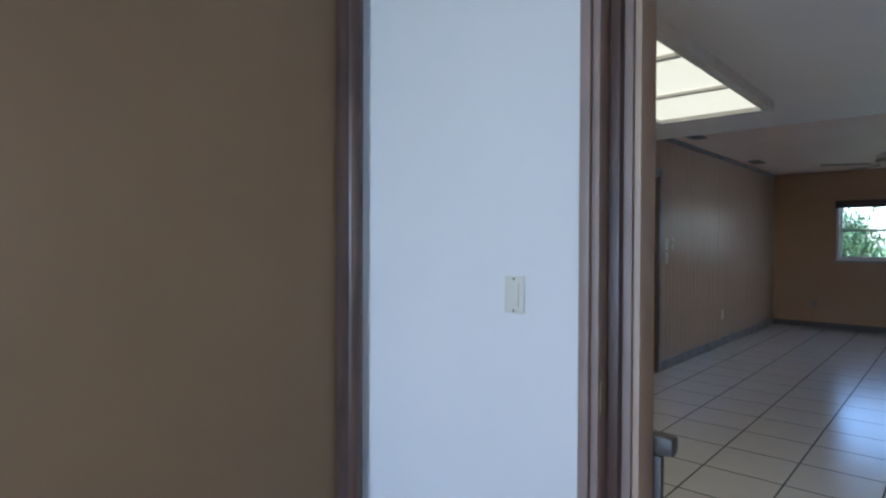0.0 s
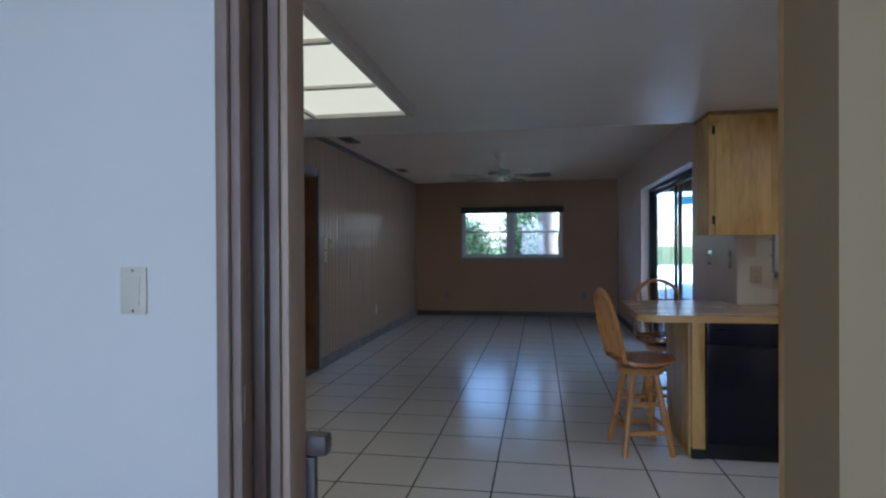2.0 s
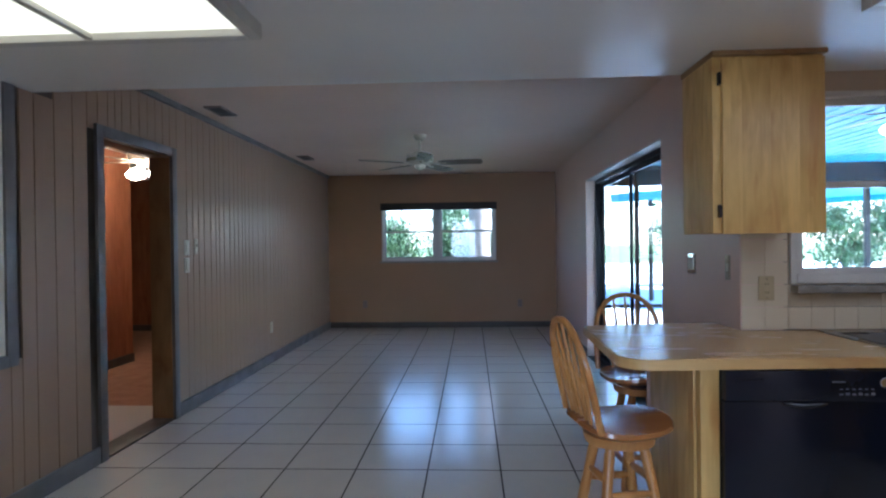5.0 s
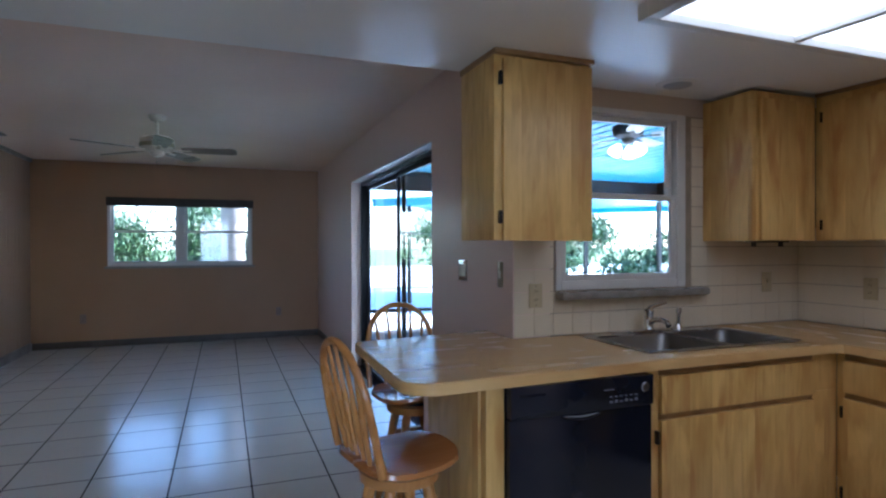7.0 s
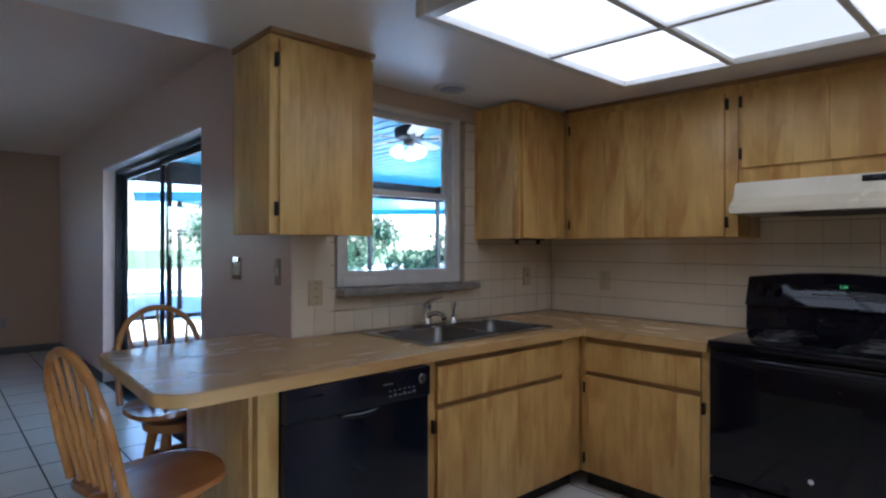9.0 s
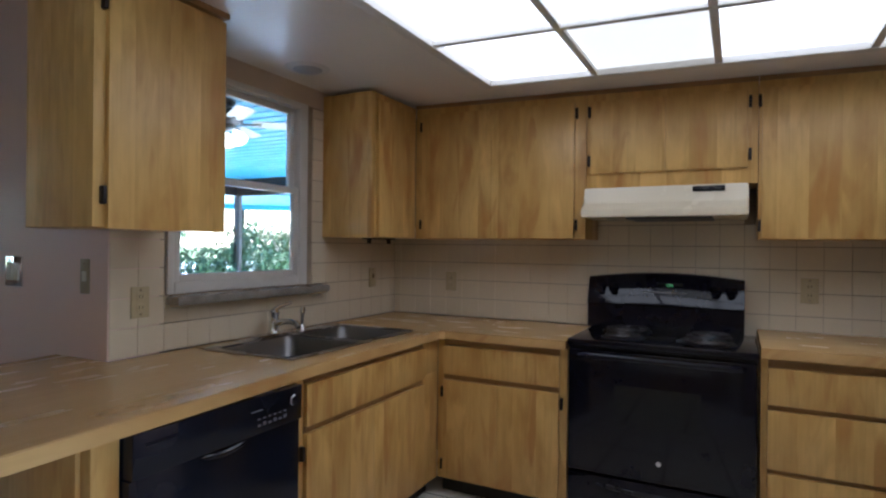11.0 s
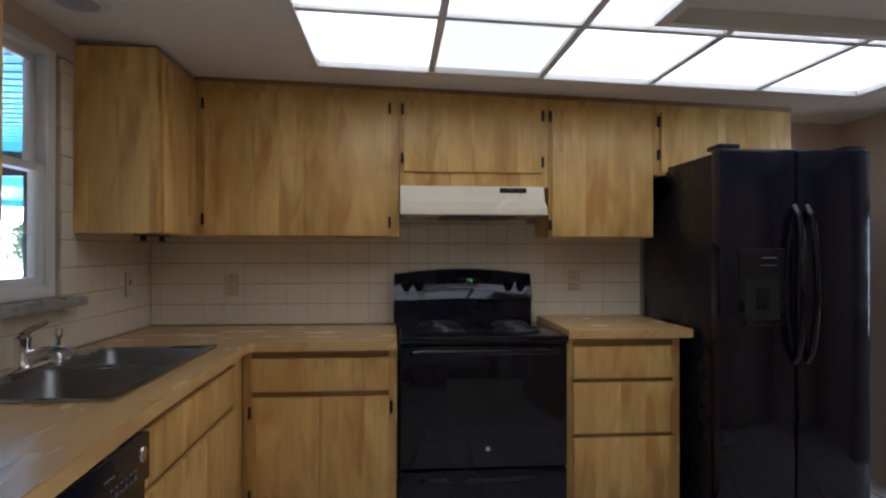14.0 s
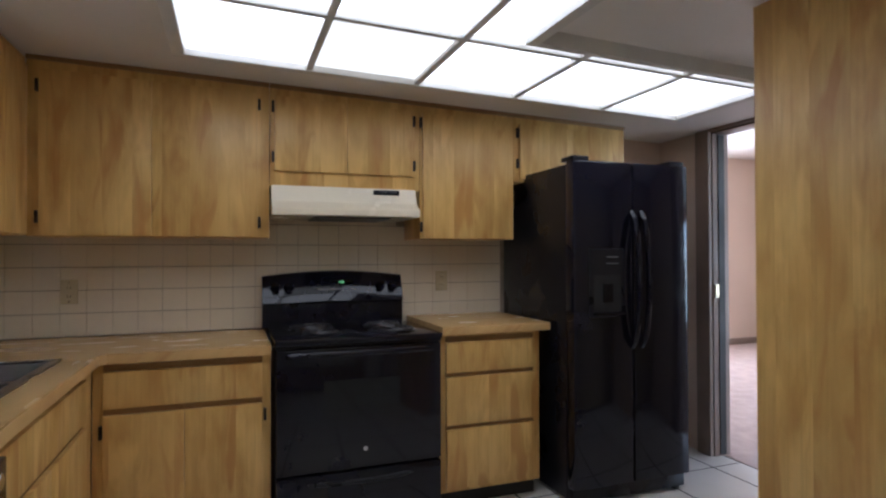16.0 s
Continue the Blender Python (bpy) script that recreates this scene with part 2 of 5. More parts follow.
PANE_DIM = glow("kitchen_light_diffuser_textured", (1.0, 0.97, 0.88), KITCHEN_PANES * 0.42, 0.25, 150)
PANE_D = glow("dining_light_diffuser", (1.0, 0.88, 0.56), DINING_PANES, 0.08, 120)
GLOBE = glow("lamp_globe", (1.0, 0.96, 0.88), LANAI_GLOBES)
GLOBE_WARM = glow("warm_lamp_globe", (1.0, 0.80, 0.48), BEDROOM_GLOBES)
DIGIT = glow("clock_digits", (0.1, 1.0, 0.2), 0.07)
for dark_coat in (BLACK_GLOSS, BLACK_SATIN, NAVY_BLACK, BLACK_GLASS):
    dark_coat.node_tree.nodes["Principled BSDF"].inputs["Specular IOR Level"].default_value = 0.34
PRINT = surface("grey_print", (0.16, 0.16, 0.17), 0.5, 0.02, 5, 60, 0)


# ---- mesh helpers ----
def box(bm, x0, x1, y0, y1, z0, z1, bevel=0.0):
    r = bmesh.ops.create_cube(bm, size=1, matrix=Matrix.Translation(((x0 + x1) / 2, (y0 + y1) / 2, (z0 + z1) / 2)) @ Matrix.Diagonal((abs(x1 - x0), abs(y1 - y0), abs(z1 - z0), 1)))
    if bevel:
        edges = list({e for v in r["verts"] for e in v.link_edges})
        bmesh.ops.bevel(bm, geom=edges, offset=bevel, segments=2, affect="EDGES", profile=0.6)
    return bm


def B(x0, x1, y0, y1, z0, z1, bevel=0.0):
    return box(bmesh.new(), x0, x1, y0, y1, z0, z1, bevel)


def cyl(bm, a, b, r0, r1=None, seg=16, caps=True):
    a, b = Vector(a), Vector(b)
    d = b - a
    m = Matrix.Translation((a + b) / 2) @ d.to_track_quat("Z", "Y").to_matrix().to_4x4()
    bmesh.ops.create_cone(bm, cap_ends=caps, segments=seg, radius1=r0, radius2=r0 if r1 is None else r1, depth=d.length, matrix=m)
    return bm


def turned(bm, a, b, profile, seg=14):
    """A turned round piece from a to b; profile: rows of (share of the length, radius)."""
    a, b = Vector(a), Vector(b)
    rot = (b - a).to_track_quat("Z", "Y").to_matrix()
    length = (b - a).length
    rings = []
    for s, r in profile:
        rings.append([bm.verts.new(a + rot @ Vector((r * math.cos(2 * math.pi * i / seg), r * math.sin(2 * math.pi * i / seg), s * length))) for i in range(seg)])
    for p, q in zip(rings, rings[1:]):
        for i in range(seg):
            bm.faces.new((p[i], p[(i + 1) % seg], q[(i + 1) % seg], q[i]))
    bm.faces.new(list(reversed(rings[0])))
    bm.faces.new(rings[-1])
    return bm


def tube(bm, pts, r, seg=10):
    """A bent rod through the points."""
    pts = [Vector(p) for p in pts]
    rings = []
    up = Vector((0.123, 0.456, 0.88)).normalized()
    for i, p in enumerate(pts):
        d = (pts[min(i + 1, len(pts) - 1)] - pts[max(i - 1, 0)]).normalized()
        s = d.cross(up).normalized()
        u = s.cross(d)
        rr = r[i] if isinstance(r, (list, tuple)) else r
        rings.append([bm.verts.new(p + s * rr * math.cos(2 * math.pi * k / seg) + u * rr * math.sin(2 * math.pi * k / seg)) for k in range(seg)])
    for p, q in zip(rings, rings[1:]):
        for k in range(seg):
            bm.faces.new((p[k], p[(k + 1) % seg], q[(k + 1) % seg], q[k]))
    bm.faces.new(list(reversed(rings[0])))
    bm.faces.new(rings[-1])
    return bm


def plate(bm, outline, z0, z1, bevel=0.0):
    """A flat piece with the given outline in plan."""
    low = [bm.verts.new((x, y, z0)) for x, y in outline]
    high = [bm.verts.new((x, y, z1)) for x, y in outline]
    n = len(outline)
    bm.faces.new(list(reversed(low)))
    bm.faces.new(high)
    for i in range(n):
        bm.faces.new((low[i], low[(i + 1) % n], high[(i + 1) % n], high[i]))
    if bevel:
        bmesh.ops.bevel(bm, geom=[e for e in bm.edges if abs(e.verts[0].co.z - e.verts[1].co.z) < 1e-6], offset=bevel, segments=2, affect="EDGES")
    return bm


BASE = {}


def finish(name, bm, mat, smooth=None):
    bmesh.ops.recalc_face_normals(bm, faces=bm.faces)
    me = bpy.data.meshes.new(name)
    bm.to_mesh(me)
    bm.free()
    me.materials.append(mat)
    if smooth:
        me.shade_smooth()
        me.set_sharp_from_angle(angle=radians(smooth))
    return me


def thing(name, at, label, category, group="", kind=""):
    ob = new(name)
    ob.empty_display_size = 0.1
    ob.location = at
    BASE[ob] = Vector(at)
    return tagged(ob, label, category, group, kind)


def part(name, bm, mat, parent, label="", smooth=35):
    """One mesh under a thing or part; bm is in world places."""
    off = BASE[parent]
    bmesh.ops.translate(bm, verts=bm.verts, vec=-off)
    ob = new(name, finish(name, bm, mat, smooth))
    ob.parent = parent
    BASE[ob] = off
    return tagged(ob, label)


def solid(name, bm, mat, label, category, kind="", group="", smooth=35):
    """A thing or piece of the setting made of a single mesh."""
    ob = new(name, finish(name, bm, mat, smooth))
    BASE[ob] = Vector((0, 0, 0))
    return tagged(ob, label, category, group, kind)


def piece(name, me, parent, m):
    ob = new(name, me)
    ob.parent = parent
    ob.matrix_basis = m
    return ob


def wall_with_holes(axis, at, thick, u0, u1, z0, z1, holes):
    """A wall on one plane, thick along its axis, with rectangular holes (u0, u1, z0, z1)."""
    bm = bmesh.new()
    us = sorted({u0, u1, *[h[0] for h in holes], *[h[1] for h in holes]})
    zs = sorted({z0, z1, *[h[2] for h in holes], *[h[3] for h in holes]})
    for a, b in zip(us, us[1:]):
        for c, d in zip(zs, zs[1:]):
            if any(h[0] <= (a + b) / 2 <= h[1] and h[2] <= (c + d) / 2 <= h[3] for h in holes):
                continue
            if axis == "x":
                box(bm, at, at + thick, a, b, c, d)
            else:
                box(bm, a, b, at, at + thick, c, d)
    bmesh.ops.remove_doubles(bm, verts=bm.verts, dist=1e-5)
    inner = [f for f in bm.faces if any(g is not f and (g.calc_center_median() - f.calc_center_median()).length < 1e-5 for g in {h for v in f.verts for h in v.link_faces})]
    bmesh.ops.delete(bm, geom=inner, context="FACES")
    return bm

# ---- plan ----
LX, FY, XR, SY, EX = -1.845, 10.68, 1.62, 4.77, 3.49   # left wall, far wall, patio wall, sink wall, stove wall
CK, CD, CT = 2.042, 2.335, 0.826                        # kitchen ceiling, dining ceiling, worktop
HY0, HY1 = 1.85, 2.03                                  # wall between hall and kitchen
CAB, CABT = 1.284, 1.982                               # wall cabinets
SAG = 0.028                                            # fall of the kitchen ceiling towards the refrigerator, per metre
S = "structure"

# floor with its tiles
floor = solid("floor", B(LX - 0.1, EX + 0.1, 0.9, FY + 0.1, -0.12, -0.0005), GROUT, "dark grouted bed of the tiled kitchen and dining floor", "floor", S)
hall_floor = solid("carpet_floor", B(-3.0, 7.0, -3.2, 0.9, -0.12, 0.002), CARPET, "rose beige cut-pile carpet in the living room", "carpet", S)
tile_me = finish("tile", B(-0.5, 0.5, -0.5, 0.5, -0.5, 0.5, 0.012), FLOOR_TILE, 40)

# walls
WIN_D = (-1.02, 0.72, 1.015, 1.885)
wall_far = solid("wall_far", wall_with_holes("y", FY, 0.18, LX - 0.15, XR + 0.2, 0, CD + 0.1, [WIN_D]), TAN_WALL, "plain tan painted wall with one wide window", "wall", S)
SLIDE = (5.89, 8.4, 0.0, 1.95)
wall_patio = solid("wall_patio", wall_with_holes("x", XR, 0.2, SY, FY, 0, CD + 0.1, [SLIDE]), MAUVE_WALL, "mauve tan wall with a deep sliding door opening", "wall", S)
KWIN = (1.85, 2.645, 1.045, 1.95)
wall_sink = solid("wall_sink", wall_with_holes("y", SY + 0.006, 0.056, XR + 0.2, EX + 0.15, 0, CK + 0.35, [KWIN]), TILE_GROUT, "grouted wall behind the kitchen sink", "wall", S)
soffit_strip = solid("wall_above_window", B(XR + 0.01, EX, SY - 0.004, SY + 0.006, 1.95, CK), STRIP_WALL, "tan painted strip over the kitchen window", "wall", S)
wall_stove = solid("wall_stove", B(EX + 0.006, EX + 0.16, 0.85, SY + 0.2, 0, CK + 0.35), TILE_GROUT, "grouted wall behind the stove", "wall", S)
wall_fridge = solid("wall_fridge", B(EX - 0.004, EX + 0.006, 0.97, 2.1, 0, CK + 0.05), PEACH_WALL, "pale tan painted wall behind the refrigerator", "wall", S)
DOOR_L = (5.275, 6.05, 0.0, 1.92)
wall_left = solid("wall_left", wall_with_holes("x", LX - 0.15, 0.144, HY0, FY, 0, CD + 0.1, [DOOR_L, (2.3, 4.60, 0.75, 2.2)]), GROOVE, "wall lined with painted vertical boards", "wall", S)
# hall side
wall_hall = solid("wall_hall", wall_with_holes("y", HY0, 0.16, -1.9, 1.71, 0, 2.8, [(-0.34, 1.70, 0.0, 2.8)]), PALE_WALL, "pale painted hall wall beside the kitchen opening", "wall", S)
wall_brown = solid("wall_brown", B(-1.40, -1.24, -3.2, HY0 - 0.08, 0, 2.8), SHADED_TAN_WALL, "tan hall wall with its shade put into a brown colour", "wall", S)
wall_kitchen_end = solid("wall_kitchen_end", B(LX, -0.34, HY0 + 0.16, HY1, 0, CK + 0.2), PALE_WALL, "painted kitchen face of the hall wall", "wall", S)
wall_pier = solid("wall_pier", B(0.87, 1.69, HY0, 2.09, 0, 2.8), OLIVE_WALL, "olive tan wall end beside the kitchen opening", "wall", S)
wall_alcove = solid("wall_alcove", B(1.55, 1.66, 0.971, HY0 - 0.001, 0, 2.8), OLIVE_WALL, "olive tan wall closing the refrigerator alcove", "wall", S)
FD = (2.32, 3.045, 0.0, 1.93)
wall_living = solid("wall_living", wall_with_holes("y", 0.85, 0.12, 1.55, EX + 0.15, 0, 2.6, [FD]), PEACH_WALL, "peach tan wall with a cased doorway", "wall", S)
living_back = solid("wall_living_back", wall_with_holes("y", -3.2, 0.15, -1.4, 7.0, 0, 2.6, [(-1.1, 0.5, 0.25, 2.2)]), PEACH_WALL, "peach living room wall with a large window opening", "wall", S)
living_side = solid("wall_living_side", wall_with_holes("x", 6.24, 0.15, -3.2, 0.9, 0, 2.6, [(-1.9, 0.1, 0.75, 2.15)]), PEACH_WALL, "peach living room side wall", "wall", S)
living_close = solid("wall_living_front", B(EX + 0.16, 7.0, 0.85, 0.97, 0, 2.6), PEACH_WALL, "peach living room front wall", "wall", S)
hall_ceiling = solid("ceiling_living", B(-1.9, 7.0, -3.2, HY0, 2.49, 2.62), CEILING_M, "white living room ceiling", "ceiling", S)

# kitchen ceiling with two recesses for the light boxes
LD = (-1.59, -0.432, 2.16, 3.955)
LK = (1.63, 2.79, 1.47, 3.83)
LKX, LKN = 2.18, 2.675


def ceiling_with_holes(x0, x1, y0, y1, z0, z1, holes):
    bm = bmesh.new()
    xs = sorted({x0, x1, *[h[0] for h in holes], *[h[1] for h in holes]})
    ys = sorted({y0, y1, *[h[2] for h in holes], *[h[3] for h in holes]})
    for a, b in zip(xs, xs[1:]):
        for c, d in zip(ys, ys[1:]):
            if not any(h[0] <= (a + b) / 2 <= h[1] and h[2] <= (c + d) / 2 <= h[3] for h in holes):
                box(bm, a, b, c, d, z0, z1)
    for v in bm.verts:
        v.co.z -= fall(v.co.x, v.co.y)
    return bm


def fall(x, y):
    """How far the kitchen ceiling has come down at a place."""
    return SAG * max(0.0, 4.5 - y) if x > 1.5 else 0.0


ceiling_kitchen = solid("ceiling_kitchen", ceiling_with_holes(LX - 0.1, EX + 0.1, 0.97, 4.76, CK, CK + 0.30, [LD, (LK[0], LK[1], LKN, LK[3]), (LKX, LK[1], LK[2], LKN), (LX - 0.1, 1.55, 0.97, HY0 + 0.1)]), SMOOTH_CEIL, "lower white kitchen ceiling with light wells", "ceiling", S)
ceiling_dining = solid("ceiling_dining", B(LX - 0.1, XR + 0.2, 4.76, FY + 0.1, CD, CD + 0.12), WARM_LIT_CEIL, "textured off-white dining room ceiling with warm bounced light in its colour", "ceiling", S)
ceiling_top = solid("ceiling_well_top", B(LX - 0.1, EX + 0.1, HY0 + 0.1, 4.76, CK + 0.301, CK + 0.40), CEILING_M, "white top of the light wells", "ceiling", S)
fascia = solid("ceiling_step", B(XR, EX + 0.15, 4.76, SY + 0.2, CK, CK + 0.4), CEILING_M, "painted edge over the sink wall", "ceiling", S)

# trim
trim_line = solid("crown_trim", B(LX - 0.003, LX + 0.03, 4.78, FY, CD - 0.045, CD - 0.002, 0.006), GREY_TRIM, "thin grey painted crown strip", "trim", S)
base_far = solid("baseboard_far", B(LX, XR, FY - 0.016, FY - 0.001, 0, 0.085, 0.004), BASE_DARK, "dark painted baseboard", "baseboard", S)
for i, (a, b) in enumerate(((HY1, 5.205), (6.12, FY - 0.02))):
    solid("baseboard_left", B(LX + 0.004, LX + 0.022, a, b, 0, 0.10, 0.004), GREY_TRIM, "grey painted baseboard with scuffs", "baseboard", S)
for a, b in ((5.05, 5.84), (8.4, FY - 0.02)):
    solid("baseboard_patio", B(XR - 0.017, XR - 0.001, a, b, 0, 0.085, 0.004), BASE_DARK, "dark painted baseboard beside the sliding door", "baseboard", S)
# board panelling on the left wall: each board is a piece
rng = random.Random(5)
y = HY1 + 0.002
board_me = finish("board", B(0, 1, 0, 1, 0, 1, 0.0), PANEL_TAN)
while y < FY - 0.02:
    w = rng.choice((0.07, 0.095, 0.095, 0.12, 0.14))
    e = min(y + w, FY - 0.003)
    spans = [(0.0, CD)] if y > 4.76 else [(0.0, CK)]
    if e > 5.23 and y < 6.10:
        spans = [(1.95, CD)]
    elif y < 4.62 and e > 2.28:
        spans = [(0.0, 0.73)]
    for z0, z1 in spans:
        piece("board", board_me, wall_left, Matrix.Translation((LX - 0.005, y + 0.003, z0 + 0.001)) @ Matrix.Diagonal((0.009, e - y - 0.006, z1 - z0 - 0.004, 1)))
    y = e
# white panel framed in grey
panel = thing("wall_panel", (LX, 3.5, 0.72), "large white panel in a grey frame on the boarded wall", "wall panel")
part("sheet", B(LX + 0.003, LX + 0.012, 2.345, 4.546, 0.76, CK - 0.004), PALE_WALL, panel, "blank white sheet")
part("frame_side", B(LX - 0.03, LX + 0.022, 4.55, 4.615, 0.70, CK - 0.003, 0.004), GREY_TRIM, panel)
part("frame_side", B(LX - 0.03, LX + 0.022, 2.28, 2.34, 0.70, CK - 0.003, 0.004), GREY_TRIM, panel)
part("frame_rail", B(LX - 0.03, LX + 0.026, 2.342, 4.548, 0.70, 0.758, 0.004), GREY_TRIM, panel)

# ---- doorways ----
def casing(name, axis, face, u0, u1, top, w, t, mat, label, jamb, jamb_mat):
    """A door frame: two casings and a head on one face, and jambs lining the opening of depth jamb."""
    d = thing(name, ((face, (u0 + u1) / 2, 0) if axis == "x" else ((u0 + u1) / 2, face, 0)), label, "door frame", "", S)

    def bx(n, a, b, c, e, z0, z1, m, bev=0.004):
        part(n, B(c, e, a, b, z0, z1, bev) if axis == "x" else B(a, b, c, e, z0, z1, bev), m, d)
    s = 1 if t > 0 else -1
    f0, f1 = min(face + s * 0.0015, face + t), max(face + s * 0.0015, face + t)
    bx("casing", u0 - w, u0, f0, f1, 0, top + w, mat)
    bx("casing", u1, u1 + w, f0, f1, 0, top + w, mat)
    bx("head_casing", u0, u1, f0, f1, top, top + w, mat)
    j0, j1 = min(face, face + jamb), max(face, face + jamb)
    bx("jamb", u0 - 0.018, u0 + 0.006, j0, j1, 0, top, jamb_mat, 0.002)
    bx("jamb", u1 - 0.006, u1 + 0.018, j0, j1, 0, top, jamb_mat, 0.002)
    bx("head_jamb", u0 + 0.006, u1 - 0.006, j0, j1, top - 0.012, top + 0.012, jamb_mat, 0.002)
    return d


ORANGE_JAMB = wood("stained_jamb", (0.28, 0.16, 0.07), (0.20, 0.105, 0.045), 0.4, "z")
door_1 = casing("door_1", "x", LX, DOOR_L[0], DOOR_L[1], DOOR_L[3], 0.065, 0.024, GREY_TRIM, "grey cased doorway with stained jambs", -0.15, ORANGE_JAMB)
part("threshold", B(LX - 0.15, LX + 0.012, DOOR_L[0] + 0.008, DOOR_L[1] - 0.008, 0.0, 0.014, 0.004), BASE_DARK, door_1, "dark painted threshold")
door_2 = casing("door_2", "y", 0.97, FD[0], FD[1], FD[3], 0.105, 0.025, TAUPE, "taupe cased doorway beside the refrigerator", -0.12, TAUPE)
part("pocket_slot", B(FD[1] - 0.012, FD[1] - 0.0075, 0.885, 0.93, 0.01, FD[3] - 0.014), SLOT, door_2)
part("strike_plate", B(FD[1] - 0.016, FD[1] - 0.0085, 0.935, 0.962, 0.94, 1.02), BRASS, door_2, "small brass strike plate")

# hall opening: stepped taupe frame of a pocket door on the left, with the wall end behind it
door_3 = thing("door_3", (-0.3, 1.9, 0), "taupe pocket door frame at the hall opening", "door frame", "", S)
part("casing", B(-0.365, -0.335, HY0 - 0.016, HY0 - 0.001, 0, 2.14, 0.006), TAUPE, door_3)
part("jamb", B(-0.34, -0.315, HY0, HY0 + 0.05, 0, 2.10, 0.004), TAUPE, door_3)
part("stop", B(-0.335, -0.285, HY0 + 0.05, HY0 + 0.075, 0, 2.10, 0.003), DARK_TRIM, door_3, "dark stop strip")
part("jamb", B(-0.34, -0.262, HY0 + 0.076, HY0 + 0.088, 0, 2.10, 0.003), TAUPE, door_3)
part("wall_end", B(-0.34, -0.245, HY0 + 0.09, HY1 + 0.006, 0, CK - 0.002, 0.004), END_WALL, door_3, "taupe painted wall end")
part("strike_plate", B(-0.316, -0.3125, HY0 + 0.012, HY0 + 0.04, 0.84, 0.92), BRASS, door_3, "small brass strike plate")
part("head", B(-0.34, 0.87, HY0 - 0.02, HY0 + 0.16, 2.10, 2.6, 0.004), PALE_WALL, door_3, "pale wall over the opening")
ledge = thing("wainscot_cap", (-0.21, HY1 + 0.03, 0), "dark grey wainscot end with a rounded cap", "wainscot", "", S)
part("panel", B(-0.28, -0.225, HY1 + 0.008, HY1 + 0.03, 0, 0.70, 0.004), BASE_DARK, ledge)
part("cap", B(-0.29, -0.195, HY1 + 0.008, HY1 + 0.06, 0.70, 0.755, 0.016), BASE_DARK, ledge)
corner_trim = solid("corner_trim", cyl(B(-1.285, -1.215, HY0 - 0.125, HY0 - 0.02, 0, 2.48, 0.012), (-1.225, HY0 - 0.06, 0), (-1.225, HY0 - 0.06, 2.48), 0.03), DARK_TRIM, "dark glossy wooden corner trim", "trim", S)

# pantry side on the kitchen face of the pier
pantry = thing("tall_cabinet_panel", (1.3, 2.11, 0), "tall maple laminate panel beside the kitchen opening", "cabinet panel")
part("panel", B(0.875, 1.733, 2.092, 2.125, 0.0, 1.97, 0.003), MAPLE, pantry)
part("edge_band", B(1.7335, 1.7365, 2.093, 2.1245, 0.0, 1.97), MAPLE_EDGE, pantry, "pale maple edge band")
part("edge_band", B(0.8715, 0.8745, 2.093, 2.1245, 0.0, 1.97), MAPLE_EDGE, pantry, "pale maple edge band")
part("filler", B(0.875, 1.50, 2.092, 2.124, 1.9705, CK - 0.002), MAPLE, pantry)


# ---- windows ----
def pane(name, x0, x1, y0, y1, z0, z1, parent):
    ob = part(name, B(x0, x1, y0, y1, z0, z1), GLASS, parent, "", None)
    ob.visible_shadow = False
    return ob


window_1 = thing("window_1", (-0.15, FY, WIN_D[2]), "twin white single-hung window under a dark valance", "window", "", S)
x0, x1, z0, z1 = WIN_D
mx = -0.168
part("window_frame", box(box(box(box(bmesh.new(), x0, x0 + 0.035, FY - 0.012, FY + 0.11, z0, z1, 0.003), x1 - 0.035, x1, FY - 0.012, FY + 0.11, z0, z1, 0.003), x0 + 0.036, x1 - 0.036, FY - 0.012, FY + 0.11, z0, z0 + 0.03, 0.003), x0 + 0.036, x1 - 0.036, FY - 0.012, FY + 0.11, z1 - 0.03, z1, 0.003), WHITE_PAINT, window_1)
part("mullion", B(mx - 0.045, mx + 0.045, FY - 0.008, FY + 0.10, z0 + 0.03, z1 - 0.03, 0.004), WHITE_PAINT, window_1)
for a, b in ((x0 + 0.035, mx - 0.045), (mx + 0.045, x1 - 0.035)):
    zm = 1.46
    for c, d, yy in ((z0 + 0.03, zm + 0.015, FY + 0.03), (zm - 0.015, z1 - 0.03, FY + 0.06)):
        sash = part("sash", box(box(box(box(bmesh.new(), a, a + 0.028, yy, yy + 0.025, c, d, 0.003), b - 0.028, b, yy, yy + 0.025, c, d, 0.003), a + 0.028, b - 0.028, yy, yy + 0.025, c, c + 0.028, 0.003), a + 0.028, b - 0.028, yy, yy + 0.025, d - 0.028, d, 0.003), WHITE_PAINT, window_1)
        pane("pane", a + 0.026, b - 0.026, yy + 0.010, yy + 0.014, c + 0.026, d - 0.026, sash)
part("window_sill", B(x0 - 0.03, x1 + 0.03, FY - 0.05, FY + 0.0, z0 - 0.03, z0 - 0.001, 0.006), MARBLE, window_1, "stone sill")
part("valance", B(x0 - 0.01, x1 + 0.015, FY - 0.05, FY - 0.013, 1.785, 1.895, 0.005), BLIND, window_1, "dark rolled blind valance")

